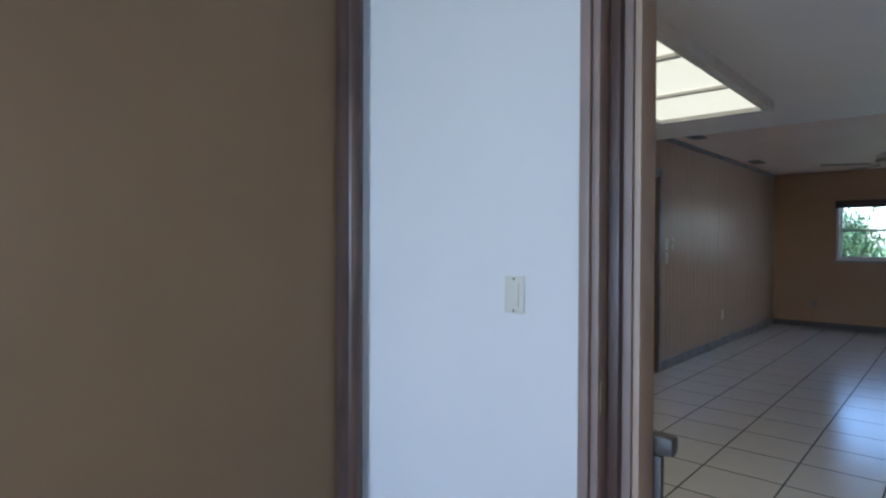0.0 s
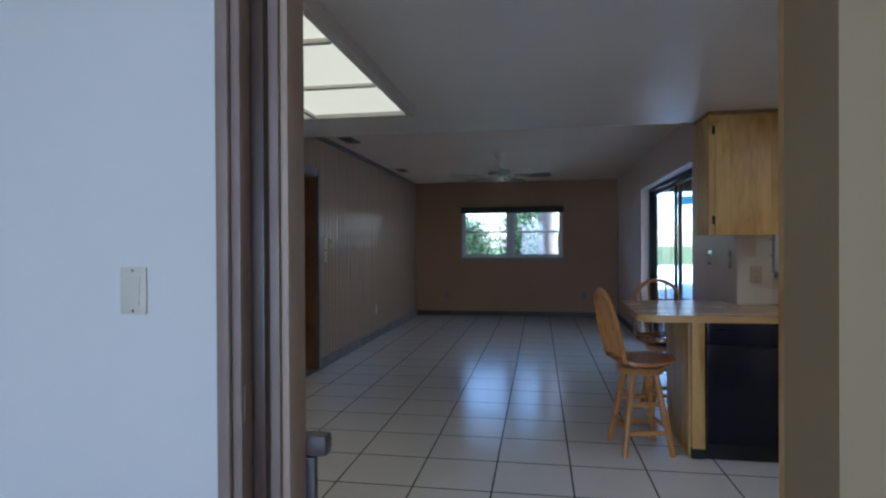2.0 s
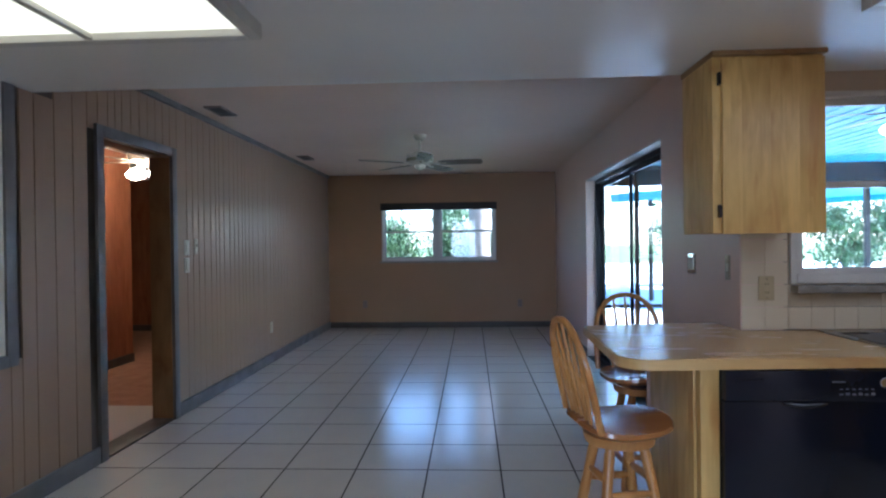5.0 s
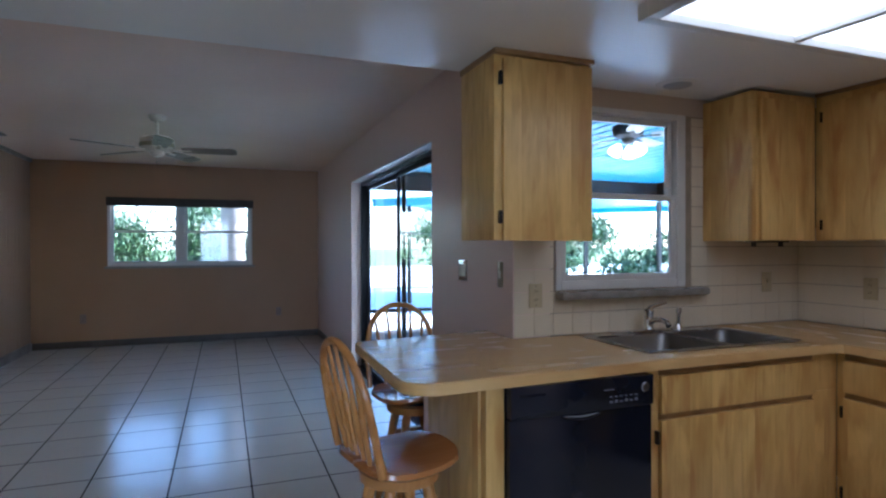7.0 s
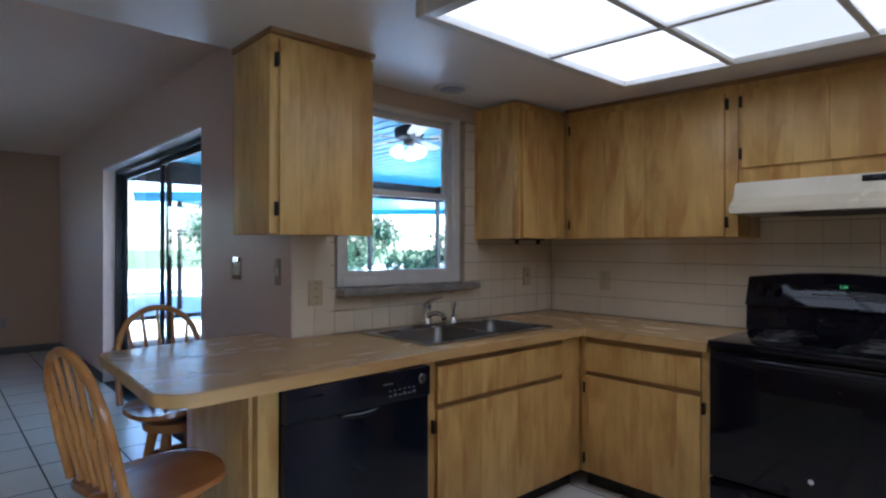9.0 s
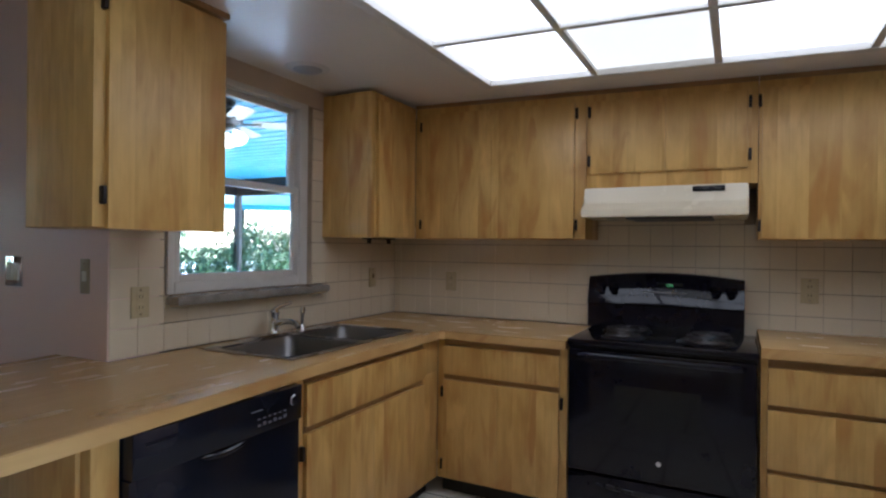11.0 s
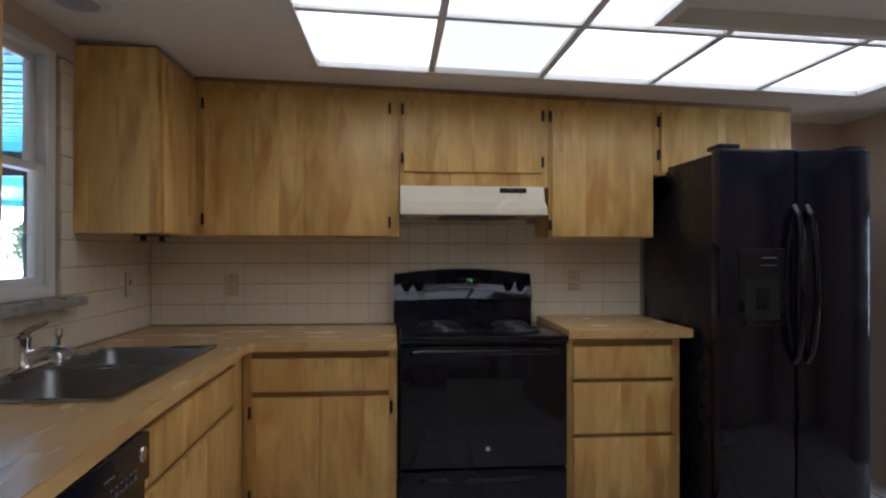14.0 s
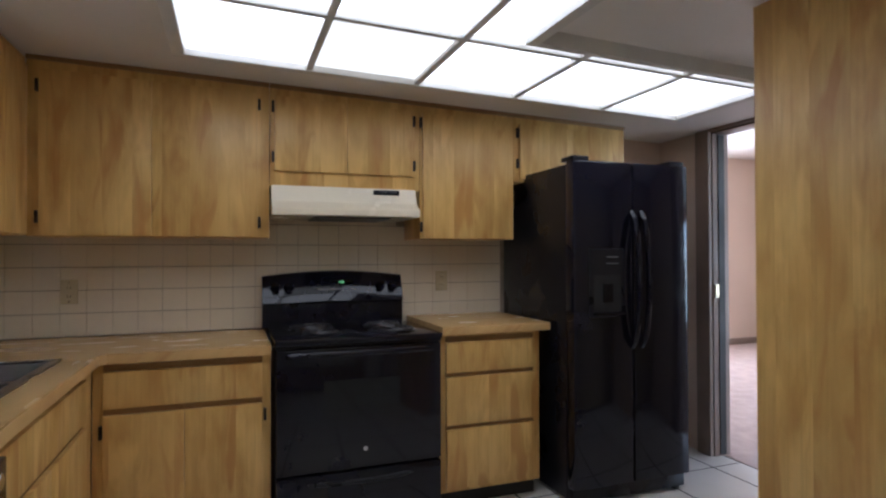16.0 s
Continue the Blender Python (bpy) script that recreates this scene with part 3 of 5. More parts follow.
window_2 = thing("window_2", (2.25, SY, KWIN[2]), "white double-hung window over the kitchen sink", "window", "", S)
x0, x1, z0, z1 = KWIN
wy = SY + 0.002
fr = bmesh.new()
for a, b, c, d in ((x0, x0 + 0.03, z0, z1), (x1 - 0.055, x1, z0, z1), (x0 + 0.031, x1 - 0.056, z0, z0 + 0.045), (x0 + 0.031, x1 - 0.056, z1 - 0.03, z1)):
    box(fr, a, b, SY - 0.008, SY + 0.062, c, d, 0.004)
part("window_frame", fr, WHITE_PAINT, window_2)
for c, d, yy in ((z0 + 0.045, 1.525, wy), (1.497, z1 - 0.03, wy + 0.03)):
    a, b = x0 + 0.031, x1 - 0.056
    sash = part("sash", box(box(box(box(bmesh.new(), a, a + 0.03, yy, yy + 0.028, c, d, 0.003), b - 0.03, b, yy, yy + 0.028, c, d, 0.003), a + 0.03, b - 0.03, yy, yy + 0.028, c, c + 0.03, 0.003), a + 0.03, b - 0.03, yy, yy + 0.028, d - 0.03, d, 0.003), WHITE_PAINT, window_2)
    pane("pane", a + 0.028, b - 0.028, yy + 0.012, yy + 0.016, c + 0.028, d - 0.028, sash)
sill = solid("window_sill", B(1.845, 2.75, SY - 0.075, SY - 0.001, 1.003, 1.04, 0.012), MARBLE, "grey veined stone sill under the kitchen window", "window sill", S)

# sliding door, dark frame set deep in the opening
slide = thing("sliding_door", (XR + 0.15, 7.1, 0), "dark framed sliding glass door, closed", "sliding door", "", S)
sx = XR + 0.13
for n, a, b, c, d in (("jamb", SLIDE[0], SLIDE[0] + 0.05, 0, SLIDE[3]), ("jamb", SLIDE[1] - 0.035, SLIDE[1], 0, SLIDE[3]), ("head", SLIDE[0] + 0.05, SLIDE[1] - 0.05, SLIDE[3] - 0.05, SLIDE[3]), ("track", SLIDE[0] + 0.05, SLIDE[1] - 0.05, 0.0, 0.03)):
    part(n, B(sx - 0.03, sx + 0.07, a, b, c, d, 0.003), DARK_ALU, slide)
for a, b, px in ((SLIDE[0] + 0.05, 7.15, sx), (7.05, SLIDE[1] - 0.035, sx + 0.035)):
    leaf = bmesh.new()
    for c, d, e, f in ((a, a + 0.055, 0.03, SLIDE[3] - 0.05), (b - 0.035, b, 0.03, SLIDE[3] - 0.05), (a + 0.055, b - 0.035, 0.03, 0.10), (a + 0.055, b - 0.035, SLIDE[3] - 0.09, SLIDE[3] - 0.05)):
        box(leaf, px, px + 0.028, c, d, e, f, 0.003)
    lf = part("leaf", leaf, DARK_ALU, slide)
    pane("pane", px + 0.012, px + 0.016, a + 0.053, b - 0.033, 0.098, SLIDE[3] - 0.088, lf)

part("reveal", B(XR + 0.001, sx - 0.031, SLIDE[0] + 0.002, SLIDE[1] - 0.002, SLIDE[3] - 0.012, SLIDE[3] - 0.001), WHITE_PAINT, slide, "white painted head lining")
# unseen slab, added to keep direct sun off the living room carpet
living_sun_block = solid("roof_overhang", B(6.4, 8.0, -4.2, 1.2, 2.42, 2.50), WHITE_PAINT, "unseen white slab added to keep sun out of the living room", "roof", S)

# living room window, behind the walker
window_3 = thing("window_3", (-0.3, -3.12, 0.25), "living room window in a white frame", "window", "", S)
fr = bmesh.new()
for a, b, c, d in ((-1.1, -1.05, 0.25, 2.2), (0.45, 0.5, 0.25, 2.2), (-1.05, 0.45, 0.25, 0.3), (-1.05, 0.45, 2.15, 2.2)):
    box(fr, a, b, -3.18, -3.08, c, d)
part("window_frame", fr, WHITE_PAINT, window_3)

# ---- ceiling light boxes ----
def light_box(name, label, cells, z, mat_of, bars, rim):
    """Diffuser panes in a grid of white bars; cells: rows of (x0, x1, y0, y1)."""
    lb = thing(name, (cells[0][0], cells[0][2], z), label, "ceiling light")
    for i, (a, b, c, d) in enumerate(cells):
        part("diffuser", B(a + 0.012, b - 0.012, c + 0.012, d - 0.012, z + 0.020, z + 0.026), mat_of(i), lb, "", None)
    for a, b, c, d in bars:
        part("bar", B(a, b, c, d, z, z + 0.018, 0.004), WHITE_PAINT, lb)
    for a, b, c, d in rim:
        part("rim", B(a, b, c, d, z - 0.004, CK + 0.06, 0.004), WHITE_PAINT, lb)
    for ob in lb.children:
        for v in ob.data.vertices:
            v.co.z -= fall(lb.location.x + v.co.x, lb.location.y + v.co.y)
    return lb


zb = 1.992
xs, ys = [-1.59, -1.0, -0.432], [2.16, 2.76, 3.36, 3.955]
light_box("dining_light_box", "square-paned white ceiling light with warm diffusers", [(a, b, c, d) for a, b in zip(xs, xs[1:]) for c, d in zip(ys, ys[1:])], zb,
          lambda i: PANE_D, [(x - 0.014, x + 0.014, ys[0], ys[-1]) for x in xs[1:-1]] + [(a + 0.015, b - 0.015, y - 0.014, y + 0.014) for a, b in zip(xs, xs[1:]) for y in ys[1:-1]],
          [(xs[0] - 0.04, xs[0] + 0.006, ys[0] - 0.04, ys[-1] + 0.04), (xs[-1] - 0.006, xs[-1] + 0.04, ys[0] - 0.04, ys[-1] + 0.04), (xs[0] + 0.007, xs[-1] - 0.007, ys[0] - 0.04, ys[0] + 0.006), (xs[0] + 0.007, xs[-1] - 0.007, ys[-1] - 0.006, ys[-1] + 0.04)])
ky = [1.47, 1.93, 2.415, 2.895, 3.36, 3.83]
kw, km, ke, kx, kn = LK[0], 2.24, LK[1], LKX, LKN   # west edge, divider, east edge, inner corner
kc = [(km, ke, c, d) for c, d in zip(ky, ky[1:])] + [(kw, km, c, d) for c, d in zip(ky[3:], ky[4:])] + [(kx, km, c, d) for c, d in zip(ky[:3], ky[1:3])] + [(kx, km, ky[2], kn), (kw, km, kn, ky[3])]
light_box("kitchen_light_box", "large white ceiling light of bright diffuser panes", kc, zb, lambda i: PANE_DIM if i == 3 else PANE_K,
          [(km - 0.014, km + 0.014, ky[0], ky[-1])] + [(km + 0.015, ke, y - 0.014, y + 0.014) for y in ky[1:-1]] + [(kw, km - 0.015, y - 0.014, y + 0.014) for y in ky[3:-1]] + [(kx, km - 0.015, y - 0.014, y + 0.014) for y in ky[1:3]],
          [(ke - 0.006, ke + 0.04, ky[0] - 0.04, ky[-1] + 0.04), (kw - 0.04, ke - 0.007, ky[-1] - 0.006, ky[-1] + 0.04), (kx, ke - 0.007, ky[0] - 0.04, ky[0] + 0.006), (kw - 0.04, kw + 0.006, kn - 0.03, ky[-1] - 0.007), (kx - 0.03, kx + 0.006, ky[0] - 0.04, kn - 0.034), (kw + 0.007, kx + 0.006, kn - 0.033, kn + 0.01)])
downlight = thing("recessed_downlight", (2.395, 4.555, CK), "unlit recessed round downlight with a white ring", "downlight")
ring = bmesh.new()
turned(ring, (2.395, 4.555, CK - 0.012), (2.395, 4.555, CK - 0.0005), [(0, 0.075), (0.5, 0.098), (1, 0.102)], 28)
part("ring", ring, WHITE_PAINT, downlight)
part("lens", turned(bmesh.new(), (2.395, 4.555, CK - 0.018), (2.395, 4.555, CK - 0.0125), [(0, 0.055), (1, 0.066)], 28), surface("frosted_lens", (0.42, 0.42, 0.44), 0.4), downlight)


# ---- vents, switches, outlets ----
def vent(x, y):
    v = thing("ceiling_vent", (x, y, CD), "brown metal ceiling vent with louvres", "vent", "dining ceiling vents")
    part("frame", box(box(box(box(bmesh.new(), x - 0.07, x - 0.055, y - 0.15, y + 0.15, CD - 0.012, CD - 0.001), x + 0.055, x + 0.07, y - 0.15, y + 0.15, CD - 0.012, CD - 0.001), x - 0.055, x + 0.055, y - 0.15, y - 0.135, CD - 0.012, CD - 0.001), x - 0.055, x + 0.055, y + 0.135, y + 0.15, CD - 0.012, CD - 0.001), TAUPE, v)
    part("backing", B(x - 0.055, x + 0.055, y - 0.135, y + 0.135, CD - 0.004, CD - 0.001), SLOT, v)
    for k in range(4):
        xx = x - 0.04 + k * 0.027
        part("slat", B(xx - 0.006, xx + 0.006, y - 0.134, y + 0.134, CD - 0.011, CD - 0.005, 0.001), BASE_DARK, v)


vent(-1.62, 6.42)
vent(-1.65, 8.85)


def wall_plate(axis, face, s, u, z, kinds, plate_mat, inner_mat, label, w=0.072, h=0.115, name="light_switch"):
    """A cover plate on a wall that faces s along its axis, with rockers or sockets side by side."""
    o = thing(name, (face, u, z) if axis == "x" else (u, face, z), label, "switch" if "switch" in name else "outlet")

    def bx(n, a, b, c, d, t0, t1, m, lab="", bev=0.0015):
        lo, hi = sorted((face + s * t0, face + s * t1))
        part(n, B(lo, hi, a, b, c, d, bev) if axis == "x" else B(a, b, lo, hi, c, d, bev), m, o, lab)
    n = len(kinds)
    ww = w + 0.045 * (n - 1)
    bx("plate", u - ww / 2, u + ww / 2, z - h / 2, z + h / 2, 0.0006, 0.007, plate_mat, "", 0.003)
    for k, kind in enumerate(kinds):
        c = u + (k - (n - 1) / 2) * 0.045
        if kind == "rocker":
            bx("rocker", c - 0.017, c + 0.017, z - 0.034, z + 0.034, 0.006, 0.011, inner_mat)
        elif kind == "toggle":
            bx("toggle", c - 0.006, c + 0.006, z - 0.004, z + 0.02, 0.006, 0.018, inner_mat)
        elif kind == "jack":
            bx("socket", c - 0.012, c + 0.012, z - 0.018, z + 0.018, 0.006, 0.009, inner_mat)
        else:
            for dz in (-0.02, 0.02):
                bx("socket", c - 0.016, c + 0.016, z + dz - 0.014, z + dz + 0.014, 0.006, 0.009, inner_mat)
                for du in (-0.006, 0.006):
                    bx("slot", c + du - 0.0012, c + du + 0.0012, z + dz - 0.005, z + dz + 0.006, 0.0085, 0.0095, SLOT, "", 0)
    for dz in (-0.045, 0.045):
        bx("screw", u - 0.003, u + 0.003, z + dz - 0.003, z + dz + 0.003, 0.006, 0.008, CHROME)
    return o


wall_plate("y", HY0, -1, -0.572, 1.128, ("rocker",), IVORY, IVORY, "ivory rocker switch on the pale hall wall", 0.064, 0.106)
wall_plate("x", XR, -1, 5.36, 1.125, ("rocker", "rocker"), CHROME, IVORY, "double switch with a bright metal plate", 0.075, 0.118)
wall_plate("x", XR, -1, 4.895, 1.12, ("jack",), BRASS, IVORY, "narrow brass telephone jack plate", 0.05, 0.125, "wall_jack")
wall_plate("y", SY - 0.006, -1, 1.735, 1.025, ("socket",), ALMOND, ALMOND, "almond double socket on the tiled sink wall", name="wall_outlet")
wall_plate("y", SY - 0.006, -1, 3.23, 1.055, ("toggle",), ALMOND, ALMOND, "almond switch on the tiled sink wall near the corner")
wall_plate("x", EX - 0.006, -1, 4.36, 1.035, ("socket",), ALMOND, ALMOND, "almond double socket on the tiled stove wall", name="wall_outlet")
wall_plate("x", EX - 0.006, -1, 2.53, 1.055, ("socket",), ALMOND, ALMOND, "almond double socket beside the stove", name="wall_outlet")
wall_plate("x", LX + 0.005, 1, 6.27, 1.255, ("rocker",), IVORY, IVORY, "ivory switch on the boarded wall")
wall_plate("x", LX + 0.005, 1, 6.27, 1.12, ("rocker",), IVORY, IVORY, "ivory switch below another on the boarded wall")
wall_plate("x", LX + 0.005, 1, 6.42, 1.265, ("toggle",), IVORY, IVORY, "slim ivory switch on the boarded wall", 0.045, 0.115)
wall_plate("x", LX + 0.005, 1, 8.1, 0.38, ("socket",), IVORY, IVORY, "ivory socket low on the boarded wall", name="wall_outlet")
wall_plate("y", FY, -1, -1.29, 0.36, ("socket",), TAUPE, TAUPE, "brown socket low on the far wall", name="wall_outlet")
wall_plate("y", FY, -1, 1.07, 0.36, ("socket",), TAUPE, TAUPE, "brown socket low on the far wall", name="wall_outlet")


wall_plate("x", 6.24, -1, -2.42, 0.33, ("socket",), IVORY, IVORY, "white socket low on the living room wall", name="wall_outlet")
solid("baseboard_living", B(6.224, 6.239, -3.05, 0.84, 0.002, 0.085, 0.004), TAUPE, "taupe painted baseboard in the living room", "baseboard", S)


# ---- kitchen cabinets ----
def slab(name, axis, face, s, u0, u1, z0, z1, mat, parent, t=0.019, label=""):
    """A door or drawer front that overlays a cabinet face looking along s * axis."""
    lo, hi = sorted((face + s * 0.0015, face + s * t))
    return part(name, B(lo, hi, u0, u1, z0, z1, 0.0015) if axis == "x" else B(u0, u1, lo, hi, z0, z1, 0.0015), mat, parent, label)


def hinge(axis, face, s, u, z, parent):
    lo, hi = sorted((face + s * 0.0005, face + s * 0.022))
    bm = B(lo, hi, u - 0.006, u + 0.006, z - 0.026, z + 0.026, 0.004) if axis == "x" else B(u - 0.006, u + 0.006, lo, hi, z - 0.026, z + 0.026, 0.004)
    part("hinge", bm, HINGE, parent, "dark bronze hinge")


def wall_cabinet(label, axis, face, back, u0, u1, z0, z1, doors, hinges):
    """A wall cabinet: carcass with face frame, slab doors (u0, u1, z0, z1), hinges (u, z)."""
    s = -1
    at = (face, (u0 + u1) / 2, z0) if axis == "x" else ((u0 + u1) / 2, face, z0)
    c = thing("wall_cabinet", at, label, "cabinet", "maple wall cabinets")
    part("body", B(face, back, u0, u1, z0, z1, 0.002) if axis == "x" else B(u0, u1, face, back, z0, z1, 0.002), MAPLE, c)
    for a, b, p, q in doors:
        slab("door", axis, face, s, a, b, p, q, MAPLE, c)
    for u, z in hinges:
        hinge(axis, face, s, u, z, c)
    if axis == "x":
        follow_ceiling(c.children, c.location)
    return c


def follow_ceiling(obs, base):
    """Lets upper edges run parallel to the falling kitchen ceiling."""
    for ob in obs:
        for v in ob.data.vertices:
            if base.z + v.co.z > 1.8:
                v.co.z -= fall(2, base.y + v.co.y)


UX = 3.185 + 0.019
top = CK - 0.022
wall_cabinet("maple wall cabinet with two wide slab doors", "x", UX, EX - 0.001, 3.49, 4.453, CAB, top, [(3.9855, 4.405, CAB + 0.004, CABT), (3.545, 3.9845, CAB + 0.004, CABT)], [(4.413, CABT - 0.07), (4.413, CAB + 0.08), (3.536, CABT - 0.05), (3.536, CAB + 0.07)])
wall_cabinet("short maple wall cabinet over the range hood", "x", UX, EX - 0.001, 2.75, 3.488, 1.53, top, [(3.1255, 3.466, 1.60, CABT), (2.79, 3.1245, 1.60, CABT)], [(3.475, CABT - 0.05), (3.475, 1.665), (2.781, CABT - 0.05), (2.781, 1.655)])
wall_cabinet("narrow maple wall cabinet beside the range hood", "x", UX, EX - 0.001, 2.21, 2.748, CAB, top, [(2.222, 2.735, CAB + 0.004, CABT)], [(2.744, CABT - 0.05), (2.744, CAB + 0.06)])
wall_cabinet("low maple wall cabinet over the refrigerator", "x", UX, EX - 0.001, 1.475, 2.208, 1.60, top, [(1.8335, 2.176, 1.615, CABT), (1.49, 1.8325, 1.615, CABT)], [(2.187, CABT - 0.05), (2.187, 1.70)])
corner_cab = wall_cabinet("maple corner wall cabinet beside the window", "y", 4.455, SY - 0.007, 2.77, UX - 0.002, CAB, top, [(2.80, 3.165, CAB + 0.004, CABT)], [])
part("side_panel", B(2.765, 2.7695, 4.455, SY - 0.007, CAB, top), MAPLE, corner_cab)
pen_cab = wall_cabinet("maple wall cabinet hanging over the breakfast bar", "y", 4.42, 4.755, 1.352, 1.80, CAB, top, [(1.385, 1.797, CAB - 0.004, CABT + 0.02)], [(1.375, CABT - 0.06), (1.375, CAB + 0.09)])
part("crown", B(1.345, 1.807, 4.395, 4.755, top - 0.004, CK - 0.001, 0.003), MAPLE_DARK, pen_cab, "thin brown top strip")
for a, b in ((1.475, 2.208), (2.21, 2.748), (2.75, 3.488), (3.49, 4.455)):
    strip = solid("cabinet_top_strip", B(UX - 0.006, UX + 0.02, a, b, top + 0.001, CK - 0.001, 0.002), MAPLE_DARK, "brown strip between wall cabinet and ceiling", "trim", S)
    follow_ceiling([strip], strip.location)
bracket = thing("paper_towel_bracket", (2.98, 4.55, CAB), "small black bracket under the corner cabinet", "bracket")
part("plate", B(2.86, 3.10, 4.52, 4.58, CAB - 0.008, CAB - 0.0005, 0.002), BLACK_MATTE, bracket)
for xx in (2.885, 3.075):
    part("arm", cyl(bmesh.new(), (xx, 4.55, CAB - 0.03), (xx, 4.55, CAB - 0.008), 0.012), BLACK_MATTE, bracket)


def base_cabinet(label, axis, face, back, u0, u1, fronts, hinges, top_z=CT - 0.041):
    """A base cabinet: carcass, dark recessed toe kick, fronts (name, u0, u1, z0, z1)."""
    at = (face, (u0 + u1) / 2, 0) if axis == "x" else ((u0 + u1) / 2, face, 0)
    c = thing("base_cabinet", at, label, "cabinet", "maple base cabinets")
    part("body", B(face, back, u0, u1, 0.085, top_z, 0.002) if axis == "x" else B(u0, u1, face, back, 0.085, top_z, 0.002), MAPLE, c)
    if top_z < CT - 0.05:
        part("face_rail", B(u0, u1, face, face + 0.02, top_z + 0.0005, CT - 0.041, 0.002), MAPLE, c)
    part("toe_kick", B(face + 0.06, back, u0, u1, 0.0, 0.084) if axis == "x" else B(u0, u1, face + 0.06, back, 0.0, 0.084), BLACK_MATTE, c, "black toe kick")
    for n, a, b, p, q in fronts:
        slab(n, axis, face, -1, a, b, p, q, MAPLE, c)
        # flat strip above each front; the groove's shade is its darker colour
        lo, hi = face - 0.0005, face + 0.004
        part("finger_rail", B(lo - 0.004, lo + 0.001, a, b, q + 0.001, q + 0.026) if axis == "x" else B(a, b, lo - 0.004, lo + 0.001, q + 0.001, q + 0.026), MAPLE_DARK, c, "flat dark strip for the shade of the finger groove")
    for u, z in hinges:
        hinge(axis, face, -1, u, z, c)
    return c


BX, BY = 2.925, 4.16
base_cabinet("maple corner base cabinet with a drawer over two doors", "x", BX + 0.01, EX - 0.001, 3.50, BY - 0.002, [("drawer", 3.535, 4.12, 0.609, 0.752), ("door", 3.8335, 4.12, 0.10, 0.583), ("door", 3.535, 3.8325, 0.10, 0.583)], [(4.128, 0.52), (3.524, 0.535), (4.128, 0.16)])
base_cabinet("maple base cabinet with three drawers", "x", BX, EX - 0.001, 2.215, 2.74, [("drawer", 2.252, 2.715, 0.646, 0.789), ("drawer", 2.252, 2.715, 0.40, 0.625), ("drawer", 2.252, 2.715, 0.105, 0.38)], [], CT - 0.001)
base_cabinet("maple sink cabinet with a false drawer over two doors", "y", BY, SY - 0.007, 1.86, BX + 0.009, [("drawer", 1.93, 2.77, 0.609, 0.757), ("door", 1.93, 2.348, 0.10, 0.584), ("door", 2.350, 2.77, 0.10, 0.584)], [(1.914, 0.52), (1.914, 0.16)], CT - 0.21)
bar = thing("breakfast_bar_base", (1.2, 4.4, 0), "maple clad end of the breakfast bar with a pale stile", "counter base")
part("side_panel", B(1.172, 1.235, BY + 0.02, 4.70, 0.0, CT - 0.041, 0.002), MAPLE, bar, "maple laminate side panel")
part("back_panel", B(1.172, XR + 0.1, 4.701, 4.755, 0.0, CT - 0.041, 0.002), MAUVE_WALL, bar)
part("stile", B(1.182, 1.252, BY - 0.022, BY + 0.018, 0.06, CT - 0.041, 0.003), MAPLE, bar, "maple stile")
part("toe_block", B(1.182, 1.252, BY - 0.012, BY + 0.018, 0.0, 0.059), BLACK_MATTE, bar)


def arc(cx, cy, r, a0, a1, n):
    return [(cx + r * math.cos(radians(a0 + (a1 - a0) * i / n)), cy + r * math.sin(radians(a0 + (a1 - a0) * i / n))) for i in range(n + 1)]


def edge_band(points, z0, z1, t=0.002):
    """A thin band along the open edge of a worktop, outside the line of points."""
    bm = bmesh.new()
    rows = []
    for i, p in enumerate(points):
        a, b = points[max(i - 1, 0)], points[min(i + 1, len(points) - 1)]
        d = Vector((b[0] - a[0], b[1] - a[1])).normalized()
        q = (p[0] + d.y * t, p[1] - d.x * t)
        rows.append([bm.verts.new((x, y, z)) for x, y, z in ((*p, z0), (*q, z0), (*q, z1), (*p, z1))])
    for p, q in zip(rows, rows[1:]):
        for i in range(4):
            bm.faces.new((p[i], p[(i + 1) % 4], q[(i + 1) % 4], q[i]))
    bm.faces.new(rows[0]), bm.faces.new(list(reversed(rows[-1])))
    return bm


# worktop: bar and sink run (with a hole for the sink), return along the stove wall, short piece past the stove
FYC, FXC = 4.125, 2.89
SINK = (1.945, 2.81, 4.225, 4.715)
top_thing = thing("worktop", (1.9, 4.4, CT), "butcher block laminate worktop with a rounded bar end", "worktop")
z0, z1 = CT - 0.04, CT
bar_outline = [(XR - 0.003, 5.07), (0.93, 4.95), (0.91, 4.93)] + arc(1.0, 4.19, 0.115, 186, 262, 10) + [(1.25, FYC - 0.035)] + [(SINK[0] + 0.02, FYC), (SINK[0] + 0.02, SY - 0.012), (XR - 0.003, SY - 0.012)]
part("bar_top", plate(bmesh.new(), list(reversed(bar_outline)), z0, z1, 0.003), BUTCHER_X, top_thing)
part("front_strip", B(SINK[0] + 0.0205, SINK[1] - 0.02, FYC, SINK[2] + 0.015, z0, z1, 0.003), BUTCHER_X, top_thing)
part("back_strip", B(SINK[0] + 0.0205, SINK[1] - 0.02, SINK[3] - 0.015, SY - 0.012, z0, z1, 0.002), BUTCHER_X, top_thing)
part("corner_top", plate(bmesh.new(), [(SINK[1] - 0.0195, FYC), (FXC - 0.01, FYC)] + [(FXC + 0.01, FYC - 0.02), (FXC + 0.01, 3.50), (EX - 0.012, 3.50), (EX - 0.012, SY - 0.012), (SINK[1] - 0.0195, SY - 0.012)], z0, z1, 0.003), BUTCHER_Y, top_thing)
